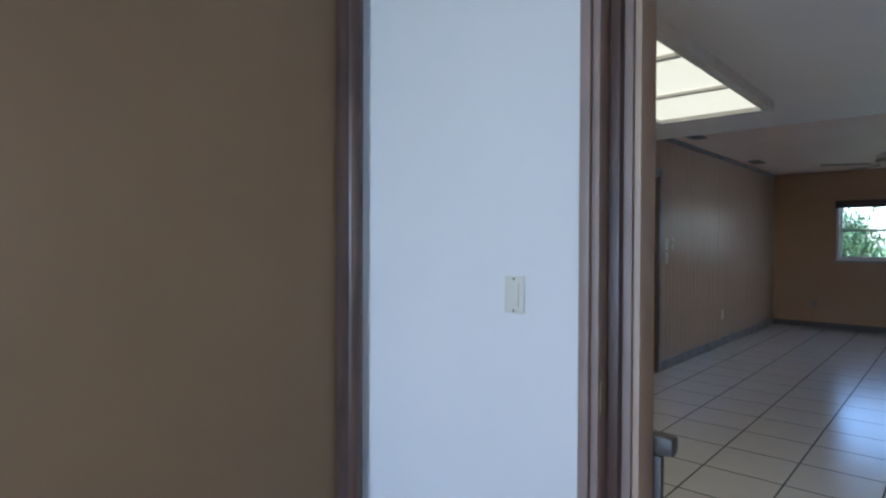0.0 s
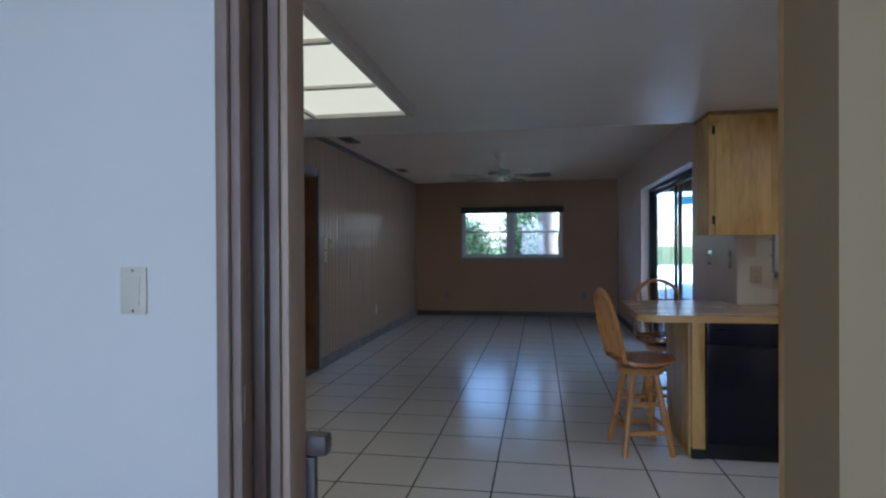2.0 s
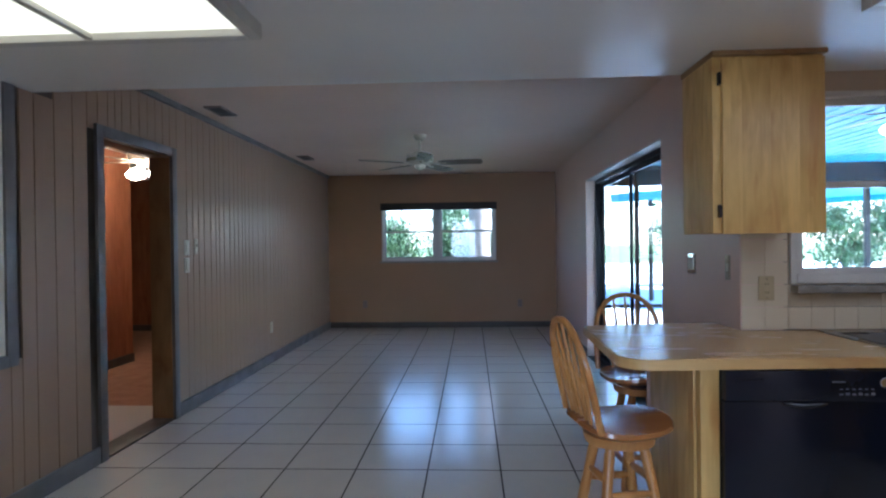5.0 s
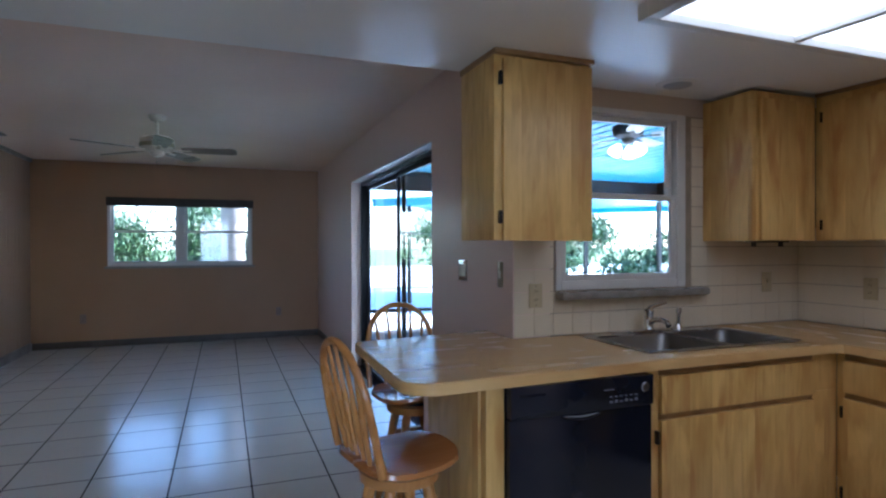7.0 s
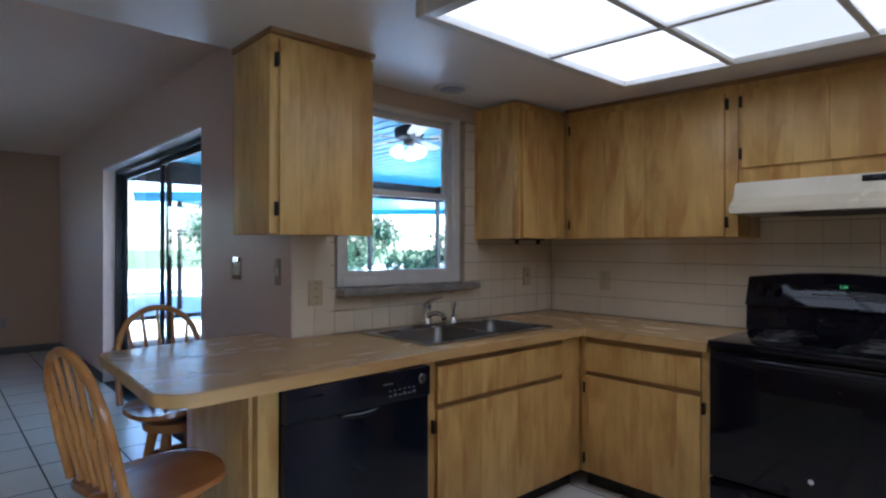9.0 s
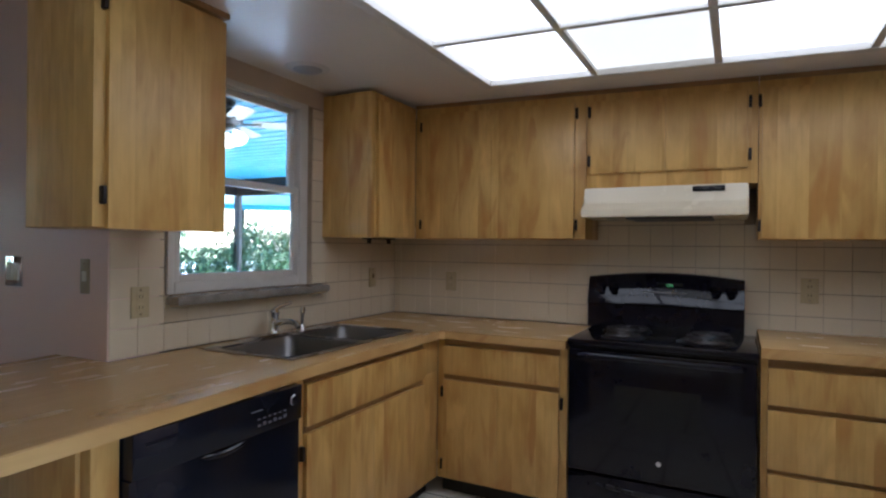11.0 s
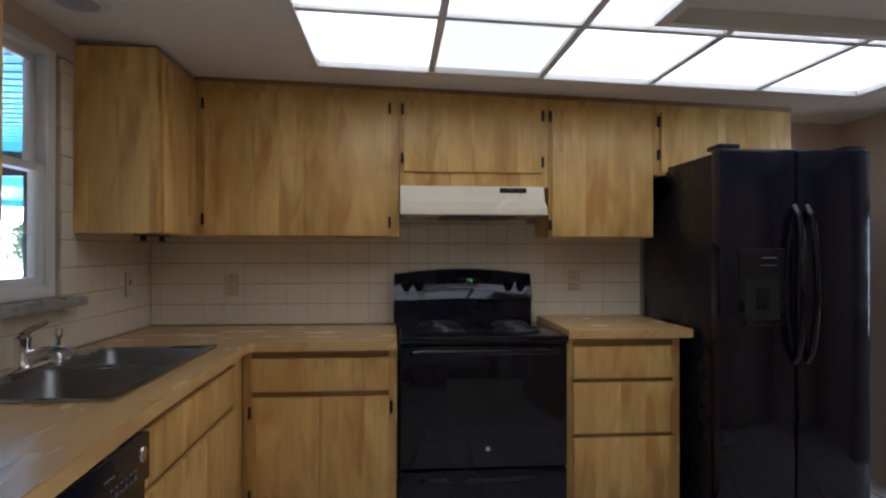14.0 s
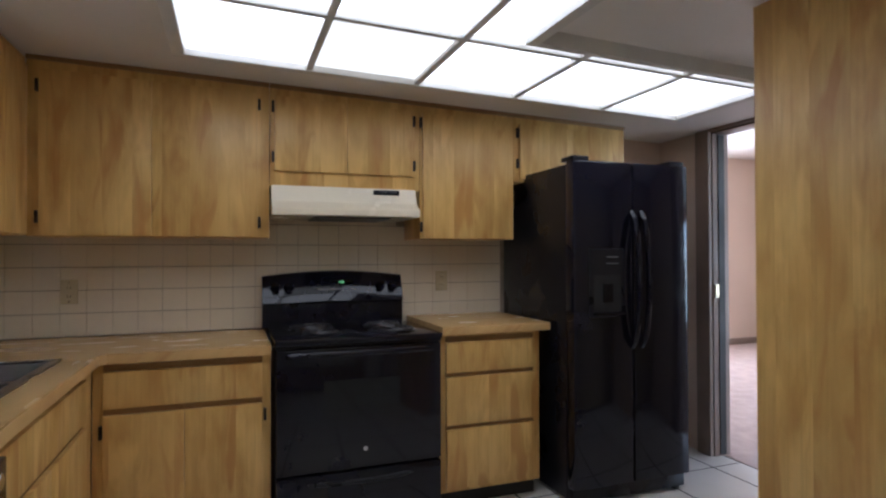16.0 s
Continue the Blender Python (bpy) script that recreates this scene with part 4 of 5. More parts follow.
part("edge_band", edge_band(bar_outline[1:-3] + [(SINK[0] + 0.02, FYC - 0.0005), (FXC - 0.012, FYC - 0.0005), (FXC + 0.0095, FYC - 0.022), (FXC + 0.0095, 3.501)], CT - 0.04, CT - 0.0035), MAPLE_EDGE, top_thing, "pale maple edge band")
end_top = thing("worktop", (3.2, 2.45, CT), "short butcher block laminate worktop beside the stove", "worktop")
z0, z1 = CT, CT + 0.04
part("top", B(FXC + 0.002, EX - 0.012, 2.172, 2.74, z0, z1, 0.002), BUTCHER_Y, end_top)
part("edge_band", B(FXC - 0.001, FXC + 0.0015, 2.172, 2.74, z0, z1 - 0.0035), MAPLE_EDGE, end_top)
part("edge_band", B(FXC, EX - 0.012, 2.1695, 2.1715, z0, z1 - 0.0035), MAPLE_EDGE, end_top)

# ---- sink and tap ----
sink = thing("kitchen_sink", (2.4, 4.48, CT), "double bowl stainless steel sink set in the worktop", "sink")
rim = bmesh.new()
a, b, c, d = SINK
bowls = ((a + 0.035, 2.395, c + 0.03, 4.64), (2.425, b - 0.035, c + 0.03, 4.64))
xs = sorted({a, b, *[q for w in bowls for q in w[:2]]})
ys = sorted({c, d, c + 0.03, 4.64})
for p, q in zip(xs, xs[1:]):
    for r, s_ in zip(ys, ys[1:]):
        if not any(w[0] <= (p + q) / 2 <= w[1] and w[2] <= (r + s_) / 2 <= w[3] for w in bowls):
            box(rim, p, q, r, s_, CT + 0.0005, CT + 0.006)
part("rim", rim, STEEL_RIM, sink, "brighter flat steel rim")
for w in bowls:
    bm = bmesh.new()
    depth = 0.17
    loops = []
    for zz, inset, rad in ((CT + 0.007, -0.004, 0.03), (CT - 0.01, 0.006, 0.05), (CT - depth + 0.03, 0.012, 0.055), (CT - depth, 0.045, 0.06)):
        x0, x1, y0, y1 = w[0] + inset, w[1] - inset, w[2] + inset, w[3] - inset
        pts = arc(x1 - rad, y1 - rad, rad, 0, 90, 5) + arc(x0 + rad, y1 - rad, rad, 90, 180, 5) + arc(x0 + rad, y0 + rad, rad, 180, 270, 5) + arc(x1 - rad, y0 + rad, rad, 270, 360, 5)
        loops.append([bm.verts.new((px, py, zz)) for px, py in pts])
    for p, q in zip(loops, loops[1:]):
        for i in range(len(p)):
            bm.faces.new((p[i], p[(i + 1) % len(p)], q[(i + 1) % len(p)], q[i]))
    bm.faces.new(loops[-1])
    bowl = part("bowl", bm, STEEL, sink, "", 60)
    part("drain", turned(bmesh.new(), ((w[0] + w[1]) / 2, (w[2] + w[3]) / 2, CT - depth + 0.0005), ((w[0] + w[1]) / 2, (w[2] + w[3]) / 2, CT - depth + 0.004), [(0, 0.045), (1, 0.03)], 20), CHROME, bowl)
tap = thing("kitchen_tap", (2.33, 4.685, CT + 0.007), "low chrome kitchen tap with a single lever", "tap")
tz = CT + 0.0065
part("deck_plate", B(2.22, 2.45, 4.66, 4.71, tz, tz + 0.012, 0.005), CHROME, tap)
part("body", turned(bmesh.new(), (2.335, 4.685, tz + 0.0125), (2.335, 4.685, tz + 0.115), [(0, 0.03), (0.12, 0.024), (0.75, 0.023), (0.9, 0.026), (1, 0.014)]), CHROME, tap)
part("spout", tube(bmesh.new(), [(2.333, 4.67, tz + 0.05), (2.325, 4.62, tz + 0.066), (2.315, 4.57, tz + 0.072), (2.308, 4.53, tz + 0.068), (2.305, 4.515, tz + 0.05)], [0.014, 0.0125, 0.012, 0.013, 0.014]), CHROME, tap)
part("lever", tube(bmesh.new(), [(2.335, 4.685, tz + 0.112), (2.36, 4.68, tz + 0.125), (2.425, 4.665, tz + 0.142)], [0.012, 0.009, 0.007]), CHROME, tap)
spray = thing("side_spray", (2.52, 4.685, tz), "chrome side spray in its holder", "side spray")
part("holder", turned(bmesh.new(), (2.52, 4.685, tz), (2.52, 4.685, tz + 0.03), [(0, 0.024), (0.5, 0.02), (1, 0.014)]), CHROME, spray)
part("head", turned(bmesh.new(), (2.52, 4.685, tz + 0.0305), (2.523, 4.68, tz + 0.11), [(0, 0.009), (0.6, 0.009), (0.7, 0.015), (1, 0.012)]), CHROME, spray)

# ---- dishwasher ----
dw = thing("dishwasher", (1.55, 4.08, 0), "black built-in dishwasher under the worktop", "dishwasher")
DX0, DX1, DY = 1.257, 1.854, 4.11
part("door", B(DX0, DX1, DY, 4.70, 0.10, 0.665, 0.004), NAVY_BLACK, dw, "smooth black door")
part("control_panel", B(DX0, DX1, DY - 0.012, DY + 0.2, 0.668, CT - 0.045, 0.006), NAVY_BLACK, dw)
part("toe_panel", B(DX0, DX1, DY + 0.05, DY + 0.3, 0.0, 0.098), BLACK_MATTE, dw)
part("handle_pocket", tube(bmesh.new(), [(1.46 + 0.02 * k, DY - 0.004, 0.660 - 0.010 * math.sin(math.pi * k / 8)) for k in range(9)], [0.004, 0.008, 0.009, 0.01, 0.01, 0.01, 0.009, 0.008, 0.004]), BLACK_GLOSS, dw, "curved grip recess")
part("vent_slot", B(1.29, 1.39, DY - 0.0135, DY - 0.0125, 0.745, 0.753), BLACK_GLOSS, dw)
part("badge", turned(bmesh.new(), (1.815, DY - 0.015, 0.737), (1.815, DY - 0.0125, 0.737), [(0, 0.016), (1, 0.018)], 20), CHROME, dw, "oval metal badge")
for k in range(6):
    part("button", B(1.655 + 0.022 * k, 1.668 + 0.022 * k, DY - 0.0145, DY - 0.0125, 0.692, 0.698 + 0.004 * (k % 2)), PRINT, dw)
    part("button", B(1.655 + 0.022 * k, 1.666 + 0.022 * k, DY - 0.0145, DY - 0.0125, 0.712, 0.716), PRINT, dw)
part("print_bar", B(1.63, 1.675, DY - 0.0142, DY - 0.0125, 0.738, 0.742), PRINT, dw)

# ---- stove ----
stove = thing("stove", (2.85, 3.14, 0), "black freestanding electric coil stove with a backguard", "stove")
TY0, TY1, TX = 2.748, 3.485, 2.905
part("body", B(TX + 0.02, EX - 0.02, TY0, TY1, 0.03, CT - 0.012, 0.003), BLACK_SATIN, stove)
part("cooktop", B(TX - 0.03, EX - 0.10, TY0 - 0.003, TY1 + 0.003, CT - 0.011, CT + 0.018, 0.008), BLACK_GLOSS, stove)
part("front_rail", B(TX - 0.015, TX + 0.02, TY0, TY1, CT - 0.025, CT - 0.012, 0.002), BLACK_GLOSS, stove)
oven = part("oven_door", B(TX - 0.022, TX + 0.019, TY0 + 0.003, TY1 - 0.003, 0.272, CT - 0.027, 0.006), BLACK_GLOSS, stove)
part("window", B(TX - 0.0245, TX - 0.0225, TY0 + 0.2, TY1 - 0.2, 0.50, 0.66, 0.0), BLACK_GLASS, oven, "dark oven window")
part("handle", tube(bmesh.new(), [(TX - 0.022, TY1 - 0.05, CT - 0.052), (TX - 0.058, TY1 - 0.06, CT - 0.047), (TX - 0.062, TY1 - 0.1, CT - 0.045), (TX - 0.062, TY0 + 0.1, CT - 0.045), (TX - 0.058, TY0 + 0.06, CT - 0.047), (TX - 0.022, TY0 + 0.05, CT - 0.052)], 0.013), BLACK_GLOSS, oven, "black bar handle")
part("badge", turned(bmesh.new(), (TX - 0.026, 3.105, 0.355), (TX - 0.0225, 3.105, 0.355), [(0, 0.010), (1, 0.011)], 18), CHROME, oven, "small round grey badge")
drawer = part("drawer", B(TX - 0.02, TX + 0.019, TY0 + 0.003, TY1 - 0.003, 0.05, 0.262, 0.006), BLACK_GLOSS, stove)
part("grip", tube(bmesh.new(), [(TX - 0.02, TY0 + 0.14 + 0.047 * k, 0.225 - 0.012 * math.sin(math.pi * k / 10)) for k in range(11)], [0.003] + [0.010] * 9 + [0.003]), BLACK_SATIN, drawer)
# backguard: sloping face with an arched top
bg = bmesh.new()
prof = []
n = 14
for k in range(n + 1):
    yy = TY0 + 0.045 + (TY1 - TY0 - 0.016) * k / n
    zt = 1.095 + 0.026 * math.sin(math.pi * k / n)
    prof.append([bg.verts.new(p) for p in ((EX - 0.115, yy, CT + 0.012), (EX - 0.112, yy, 0.955), (EX - 0.128, yy, 0.962), (EX - 0.085, yy, zt - 0.012), (EX - 0.07, yy, zt), (EX - 0.03, yy, zt), (EX - 0.03, yy, CT + 0.012))])
for p, q in zip(prof, prof[1:]):
    for i in range(7):
        bg.faces.new((p[i], p[(i + 1) % 7], q[(i + 1) % 7], q[i]))
bg.faces.new(prof[0]), bg.faces.new(list(reversed(prof[-1])))
guard = part("backguard", bg, BLACK_GLOSS, stove, "", 40)
gx = lambda z: EX - 0.128 + (z - 0.962) * 0.043 / 0.13
for yy in (TY1 - 0.035, TY1 - 0.10, TY0 + 0.165, TY0 + 0.10):
    part("knob", turned(bmesh.new(), (gx(1.04) - 0.0005, yy, 1.04), (gx(1.04) - 0.03, yy, 1.032), [(0, 0.027), (0.3, 0.025), (0.5, 0.02), (1, 0.017)], 18), BLACK_GLOSS, stove, "black control knob")
part("clock_window", B(gx(1.06) - 0.004, gx(1.06) + 0.002, 3.06, 3.18, 1.048, 1.075), BLACK_GLASS, guard)
digits = bpy.data.curves.new("digits", "FONT")
digits.body, digits.size, digits.align_x, digits.align_y, digits.extrude = "1:24", 0.018, "CENTER", "CENTER", 0.0004
font_ob = new("digits", digits)
me = bpy.data.meshes.new_from_object(font_ob)
bpy.data.objects.remove(font_ob)
me.materials.append(DIGIT)
dg = new("clock_digits", me)
dg.parent = guard
dg.matrix_basis = Matrix.Translation(Vector((gx(1.06) - 0.006, 3.12, 1.062)) - BASE[guard]) @ pose(0, 0, 0, 90, 0, -90)
tagged(dg, "green lit clock digits")
part("print_bar", B(gx(1.02) - 0.002, gx(1.02) + 0.001, 3.04, 3.24, 1.022, 1.030), PRINT, guard)
for cx, cy, r in ((3.04, 3.28, 0.085), (3.04, 2.94, 0.105), (3.26, 3.30, 0.105), (3.26, 2.935, 0.085)):
    part("drip_pan", turned(bmesh.new(), (cx, cy, CT + 0.0185), (cx, cy, CT + 0.022), [(0, r + 0.012), (1, r + 0.006)], 24), BLACK_SATIN, stove, "dark drip pan")
    pts = []
    for k in range(72):
        an, rr = k * 2 * math.pi * 4 / 72, 0.018 + (r - 0.018) * k / 72
        pts.append((cx + rr * math.cos(an), cy + rr * math.sin(an), CT + 0.028))
    part("burner", tube(bmesh.new(), pts, 0.0052, 6), COIL, stove, "spiral coil burner")

# ---- range hood ----
hood = thing("range_hood", (3.1, 3.13, 1.39), "almond enamel range hood under the short cabinet", "range hood")
HY_0, HY_1 = 2.785, 3.485
hb = bmesh.new()
sec = ((EX - 0.01, 1.528), (UX - 0.05, 1.528), (UX - 0.065, 1.455), (UX - 0.12, 1.42), (UX - 0.12, 1.385), (EX - 0.01, 1.385))
ends = []
for yy, k in ((HY_0, 0), (HY_1, 1)):
    ends.append([hb.verts.new((x, yy, z)) for x, z in sec])
for i in range(6):
    hb.faces.new((ends[0][i], ends[0][(i + 1) % 6], ends[1][(i + 1) % 6], ends[1][i]))
hb.faces.new(ends[0]), hb.faces.new(list(reversed(ends[1])))
bmesh.ops.bevel(hb, geom=list(hb.edges), offset=0.004, segments=2, affect="EDGES")
hd = part("shell", hb, CREAM_METAL, hood)
part("filter", B(UX - 0.08, EX - 0.06, HY_0 + 0.14, HY_1 - 0.2, 1.377, 1.384), COIL, hood, "dark grease filter")
part("switch_panel", B(UX - 0.064, UX - 0.054, HY_0 + 0.09, HY_0 + 0.22, 1.497, 1.52, 0.002), BLACK_SATIN, hood, "black switch panel")
for k in range(2):
    part("switch", B(UX - 0.068, UX - 0.0645, HY_0 + 0.105 + 0.05 * k, HY_0 + 0.135 + 0.05 * k, 1.503, 1.514, 0.001), COIL, hood)

# ---- refrigerator ----
fridge = thing("refrigerator", (3.0, 1.73, 0), "black side-by-side refrigerator with ice dispenser", "refrigerator")
RX, RY0, RY1, RT = 2.715, 1.465, 2.148, 1.652
part("body", B(RX + 0.075, EX - 0.03, RY0 + 0.004, RY1 - 0.004, 0.02, RT - 0.015, 0.006), BLACK_SATIN, fridge, "textured black case")
mid = 1.806
for n_, p, q, lab in (("freezer_door", mid + 0.004, RY1, "glossy black freezer door"), ("fridge_door", RY0, mid - 0.004, "glossy black refrigerator door")):
    bm = B(RX, RX + 0.07, p, q, 0.085, RT, 0.014)
    dr = part(n_, bm, BLACK_GLOSS, fridge, lab)
    hy = mid + 0.008 if q > 1.9 else mid - 0.048
    part("handle", tube(bmesh.new(), [(RX - 0.002 - 0.055 * math.sin(math.pi * k / 16) ** 0.5 if 0 < k < 16 else RX + 0.004, hy, 0.745 + 0.665 * k / 16) for k in range(17)], 0.0135), BLACK_GLOSS, dr, "long curved black handle")
    part("hinge_cover", B(RX + 0.015, RX + 0.12, (q - 0.10) if q > 1.9 else p + 0.01, q - 0.01 if q > 1.9 else p + 0.10, RT + 0.0005, RT + 0.022, 0.006), BLACK_SATIN, dr)
    if q > 1.9:
        part("dispenser_frame", B(RX - 0.006, RX - 0.0005, 1.862, 2.062, 0.90, 1.228, 0.003), BLACK_SATIN, dr, "dispenser surround")
        part("dispenser_recess", B(RX - 0.0075, RX - 0.0055, 1.885, 2.04, 0.925, 1.10), BLACK_MATTE, dr, "dark dispenser recess")
        part("dispenser_lip", B(RX - 0.03, RX - 0.008, 1.88, 2.045, 0.908, 0.922, 0.004), BLACK_GLOSS, dr)
        part("paddle", B(RX - 0.014, RX - 0.008, 1.935, 1.99, 0.97, 1.06, 0.003), BLACK_GLOSS, dr)
        part("print_bar", B(RX - 0.0085, RX - 0.0062, 1.90, 1.965, 1.185, 1.191), PRINT, dr)
        part("print_bar", B(RX - 0.0085, RX - 0.0062, 1.90, 1.97, 1.155, 1.159), PRINT, dr)
part("grille", B(RX + 0.03, RX + 0.08, RY0 + 0.01, RY1 - 0.01, 0.015, 0.08, 0.004), BLACK_SATIN, fridge)
for yy in (RY0 + 0.05, RY1 - 0.05):
    part("foot", cyl(bmesh.new(), (RX + 0.05, yy, 0), (RX + 0.05, yy, 0.03), 0.018), BLACK_MATTE, fridge)


# ---- bar stools ----
def bar_stool():
    """A turned oak swivel stool with a bow back, built round the origin, facing +x."""
    st = thing("bar_stool", (0, 0, 0), "honey oak bar stool with a saddle seat and bow back", "bar stool", "stools at the breakfast bar")
    H = 0.565
    seat = bmesh.new()
    n = 32
    rows = []
    for zz, k in ((H - 0.038, 0.86), (H - 0.02, 1.0), (H - 0.004, 0.985), (H - 0.004, 0.8), (H - 0.012, 0.45)):
        ring = []
        for i in range(n):
            a = 2 * math.pi * i / n
            ca, sa = math.cos(a), math.sin(a)
            sq = (abs(ca) ** 3.2 + abs(sa) ** 3.2) ** (-1 / 3.2)
            wave = 0.012 * math.cos(2 * a) * (k > 0.7)
            ring.append(seat.verts.new((0.185 * k * ca * sq, 0.19 * k * sa * sq * (1 - 0.08 * ca), zz + wave)))
        rows.append(ring)
    for p, q in zip(rows, rows[1:]):
        for i in range(n):
            seat.faces.new((p[i], p[(i + 1) % n], q[(i + 1) % n], q[i]))
    seat.faces.new(list(reversed(rows[0]))), seat.faces.new(rows[-1])
    part("seat", seat, OAK_SEAT, st, "glossy saddle seat", 50)
    part("swivel", cyl(bmesh.new(), (0, 0, H - 0.06), (0, 0, H - 0.0385), 0.09, None, 20), BLACK_MATTE, st, "dark swivel plate")
    part("base_ring", cyl(bmesh.new(), (0, 0, H - 0.095), (0, 0, H - 0.0605), 0.135, 0.14, 24), OAK, st)
    leg_prof = [(0, 0.013), (0.06, 0.017), (0.3, 0.019), (0.5, 0.022), (0.62, 0.019), (0.9, 0.021), (1, 0.017)]
    tops, feet = [], []
    for i in range(4):
        a = radians(45 + 90 * i)
        t, f = Vector((0.095 * math.cos(a), 0.095 * math.sin(a), H - 0.092)), Vector((0.20 * math.cos(a), 0.20 * math.sin(a), 0.0))
        tops.append(t), feet.append(f)
        part("leg", turned(bmesh.new(), f, t, leg_prof), OAK, st)
    for i in range(4):
        for zz, off in ((0.13, 0.0), (0.29, 0.02)):
            j = (i + 1) % 4
            z = zz + off * (i % 2) + 0.03 * (i % 2)
            s0, s1 = z / (H - 0.092), z / (H - 0.092)
            p, q = feet[i].lerp(tops[i], s0), feet[j].lerp(tops[j], s1)
            part("stretcher", turned(bmesh.new(), p, q, [(0, 0.010), (0.2, 0.013), (0.5, 0.016), (0.8, 0.013), (1, 0.010)], 10), OAK, st)
    bow = []
    for k in range(25):
        a = math.pi * k / 24
        h = math.sin(a) ** 0.55 if 0 < k < 24 else 0
        bow.append((-0.15 - 0.085 * h, 0.18 * math.cos(a) * (1 + 0.1 * math.sin(a)), H - 0.01 + 0.40 * h))
    part("bow", tube(bmesh.new(), bow, 0.0135, 10), OAK, st, "bent back hoop")
    for k in range(-2, 3):
        yb = 0.055 * k
        h = 0.40 * (1 - (abs(k) * 0.27) ** 2.6) ** 0.5 * 0.985
        part("spindle", turned(bmesh.new(), (-0.15, yb * 0.85, H - 0.012), (-0.15 - 0.085 * h / 0.4, yb * 1.2, H - 0.01 + h), [(0, 0.007), (0.35, 0.0105), (0.7, 0.008), (1, 0.006)], 8), OAK, st)
    return st


stool = bar_stool()
stool.matrix_basis = pose(0.918, 4.275, 0, 0, 0, 11)
copy_thing(stool, pose(1.225, 5.04, 0, 0, 0, -86))


# ---- ceiling fans ----
def ceiling_fan(x, y, zc, label, turn, blades, drop, globe=None, globes=0, span=0.62, hugger=False, body=BRASS, top_mat=FAN_WHITE):
    f = thing("ceiling_fan", (x, y, zc), label, "ceiling fan")
    part("canopy", turned(bmesh.new(), (x, y, zc - 0.05), (x, y, zc - 0.0005), [(0, 0.035), (0.4, 0.062), (1, 0.068)], 24), body, f)
    if not hugger:
        part("rod", cyl(bmesh.new(), (x, y, zc - drop), (x, y, zc - 0.05), 0.012), body, f)
    zt = zc - drop
    part("motor", turned(bmesh.new(), (x, y, zt - 0.13), (x, y, zt), [(0, 0.07), (0.15, 0.12), (0.45, 0.13), (0.75, 0.13), (0.9, 0.10), (1, 0.04)], 28), body, f, "ribbed motor housing")
    part("switch_cup", turned(bmesh.new(), (x, y, zt - 0.175), (x, y, zt - 0.1305), [(0, 0.03), (0.4, 0.05), (1, 0.055)], 20), body, f)
    for k in range(blades):
        m = Matrix.Translation((x, y, zt - 0.115)) @ pose(0, 0, 0, 0, 0, turn + 360 / blades * k) @ pose(0, 0, 0, -11, 0, 0)
        out = [(0.19, -0.045), (0.24, -0.058), (span - 0.04, -0.068), (span - 0.01, -0.05), (span, 0), (span - 0.01, 0.05), (span - 0.04, 0.068), (0.24, 0.058), (0.19, 0.045)]
        bm = plate(bmesh.new(), out, -0.003, 0.003)
        bmesh.ops.transform(bm, matrix=m, verts=bm.verts)
        part("blade", bm, top_mat, f)
        arm = box(bmesh.new(), 0.10, 0.26, -0.014, 0.014, -0.009, -0.0035, 0.002)
        bmesh.ops.transform(arm, matrix=m, verts=arm.verts)
        part("blade_arm", arm, body, f)
    for k in range(globes):
        a = radians(turn + 20 + 360 / globes * k)
        c = Vector((x + 0.075 * math.cos(a), y + 0.075 * math.sin(a), zt - 0.185))
        e = c + Vector((0.055 * math.cos(a), 0.055 * math.sin(a), -0.085))
        part("lamp_shade", turned(bmesh.new(), e, c, [(0, 0.05), (0.1, 0.058), (0.5, 0.05), (0.85, 0.03), (1, 0.018)], 18), globe, f, "lit tulip glass shade")
    return f


fan = ceiling_fan(-0.15, 7.6, CD, "antique white ceiling fan with brown blades on a short rod", -8, 5, 0.165, None, 0, 0.62, False, FAN_WHITE, FAN_BROWN)
part("motor_band", turned(bmesh.new(), (-0.15, 7.6, CD - 0.262), (-0.15, 7.6, CD - 0.232), [(0, 0.132), (0.5, 0.1345), (1, 0.132)], 28), BRASS, fan, "antique brass band")
part("pull_chain", cyl(bmesh.new(), (-0.15, 7.57, CD - 0.42), (-0.15, 7.57, CD - 0.30), 0.002), BRASS, fan)

# ---- bedroom behind the left doorway ----
room_l = solid("wall_bedroom", box(box(box(bmesh.new(), -6.0, -5.85, 3.6, 10.6, 0, 2.35), -5.85, LX - 0.15, 10.5, 10.6, 0, 2.35), -5.85, LX - 0.15, 3.6, 3.75, 0, 2.35), BED_PANEL, "red-brown wood panelled bedroom walls", "wall", S)
inner_l = solid("wall_bedroom_inner", B(LX - 0.158, LX - 0.152, 6.08, 10.5, 0, 2.35), BED_PANEL, "wood panelled inner bedroom wall", "wall", S)
closet = solid("wall_closet", B(-3.6, -3.45, 3.75, 8.2, 0, 2.3), BED_PANEL, "wood panelled closet wall in the bedroom", "wall", S)
base_closet = solid("baseboard_bedroom", B(-3.449, -3.435, 3.76, 8.2, 0, 0.09), BASE_DARK, "dark bedroom baseboard", "baseboard", S)
base_bed = solid("baseboard_bedroom", B(-5.84, LX - 0.16, 10.48, 10.499, 0, 0.09), BASE_DARK, "dark baseboard on the far bedroom wall", "baseboard", S)
bed_floor = solid("bedroom_floor", B(-6.0, LX - 0.3, 3.6, 10.6, -0.1, 0.0), BED_CARPET, "rust carpet in the bedroom", "carpet", S)
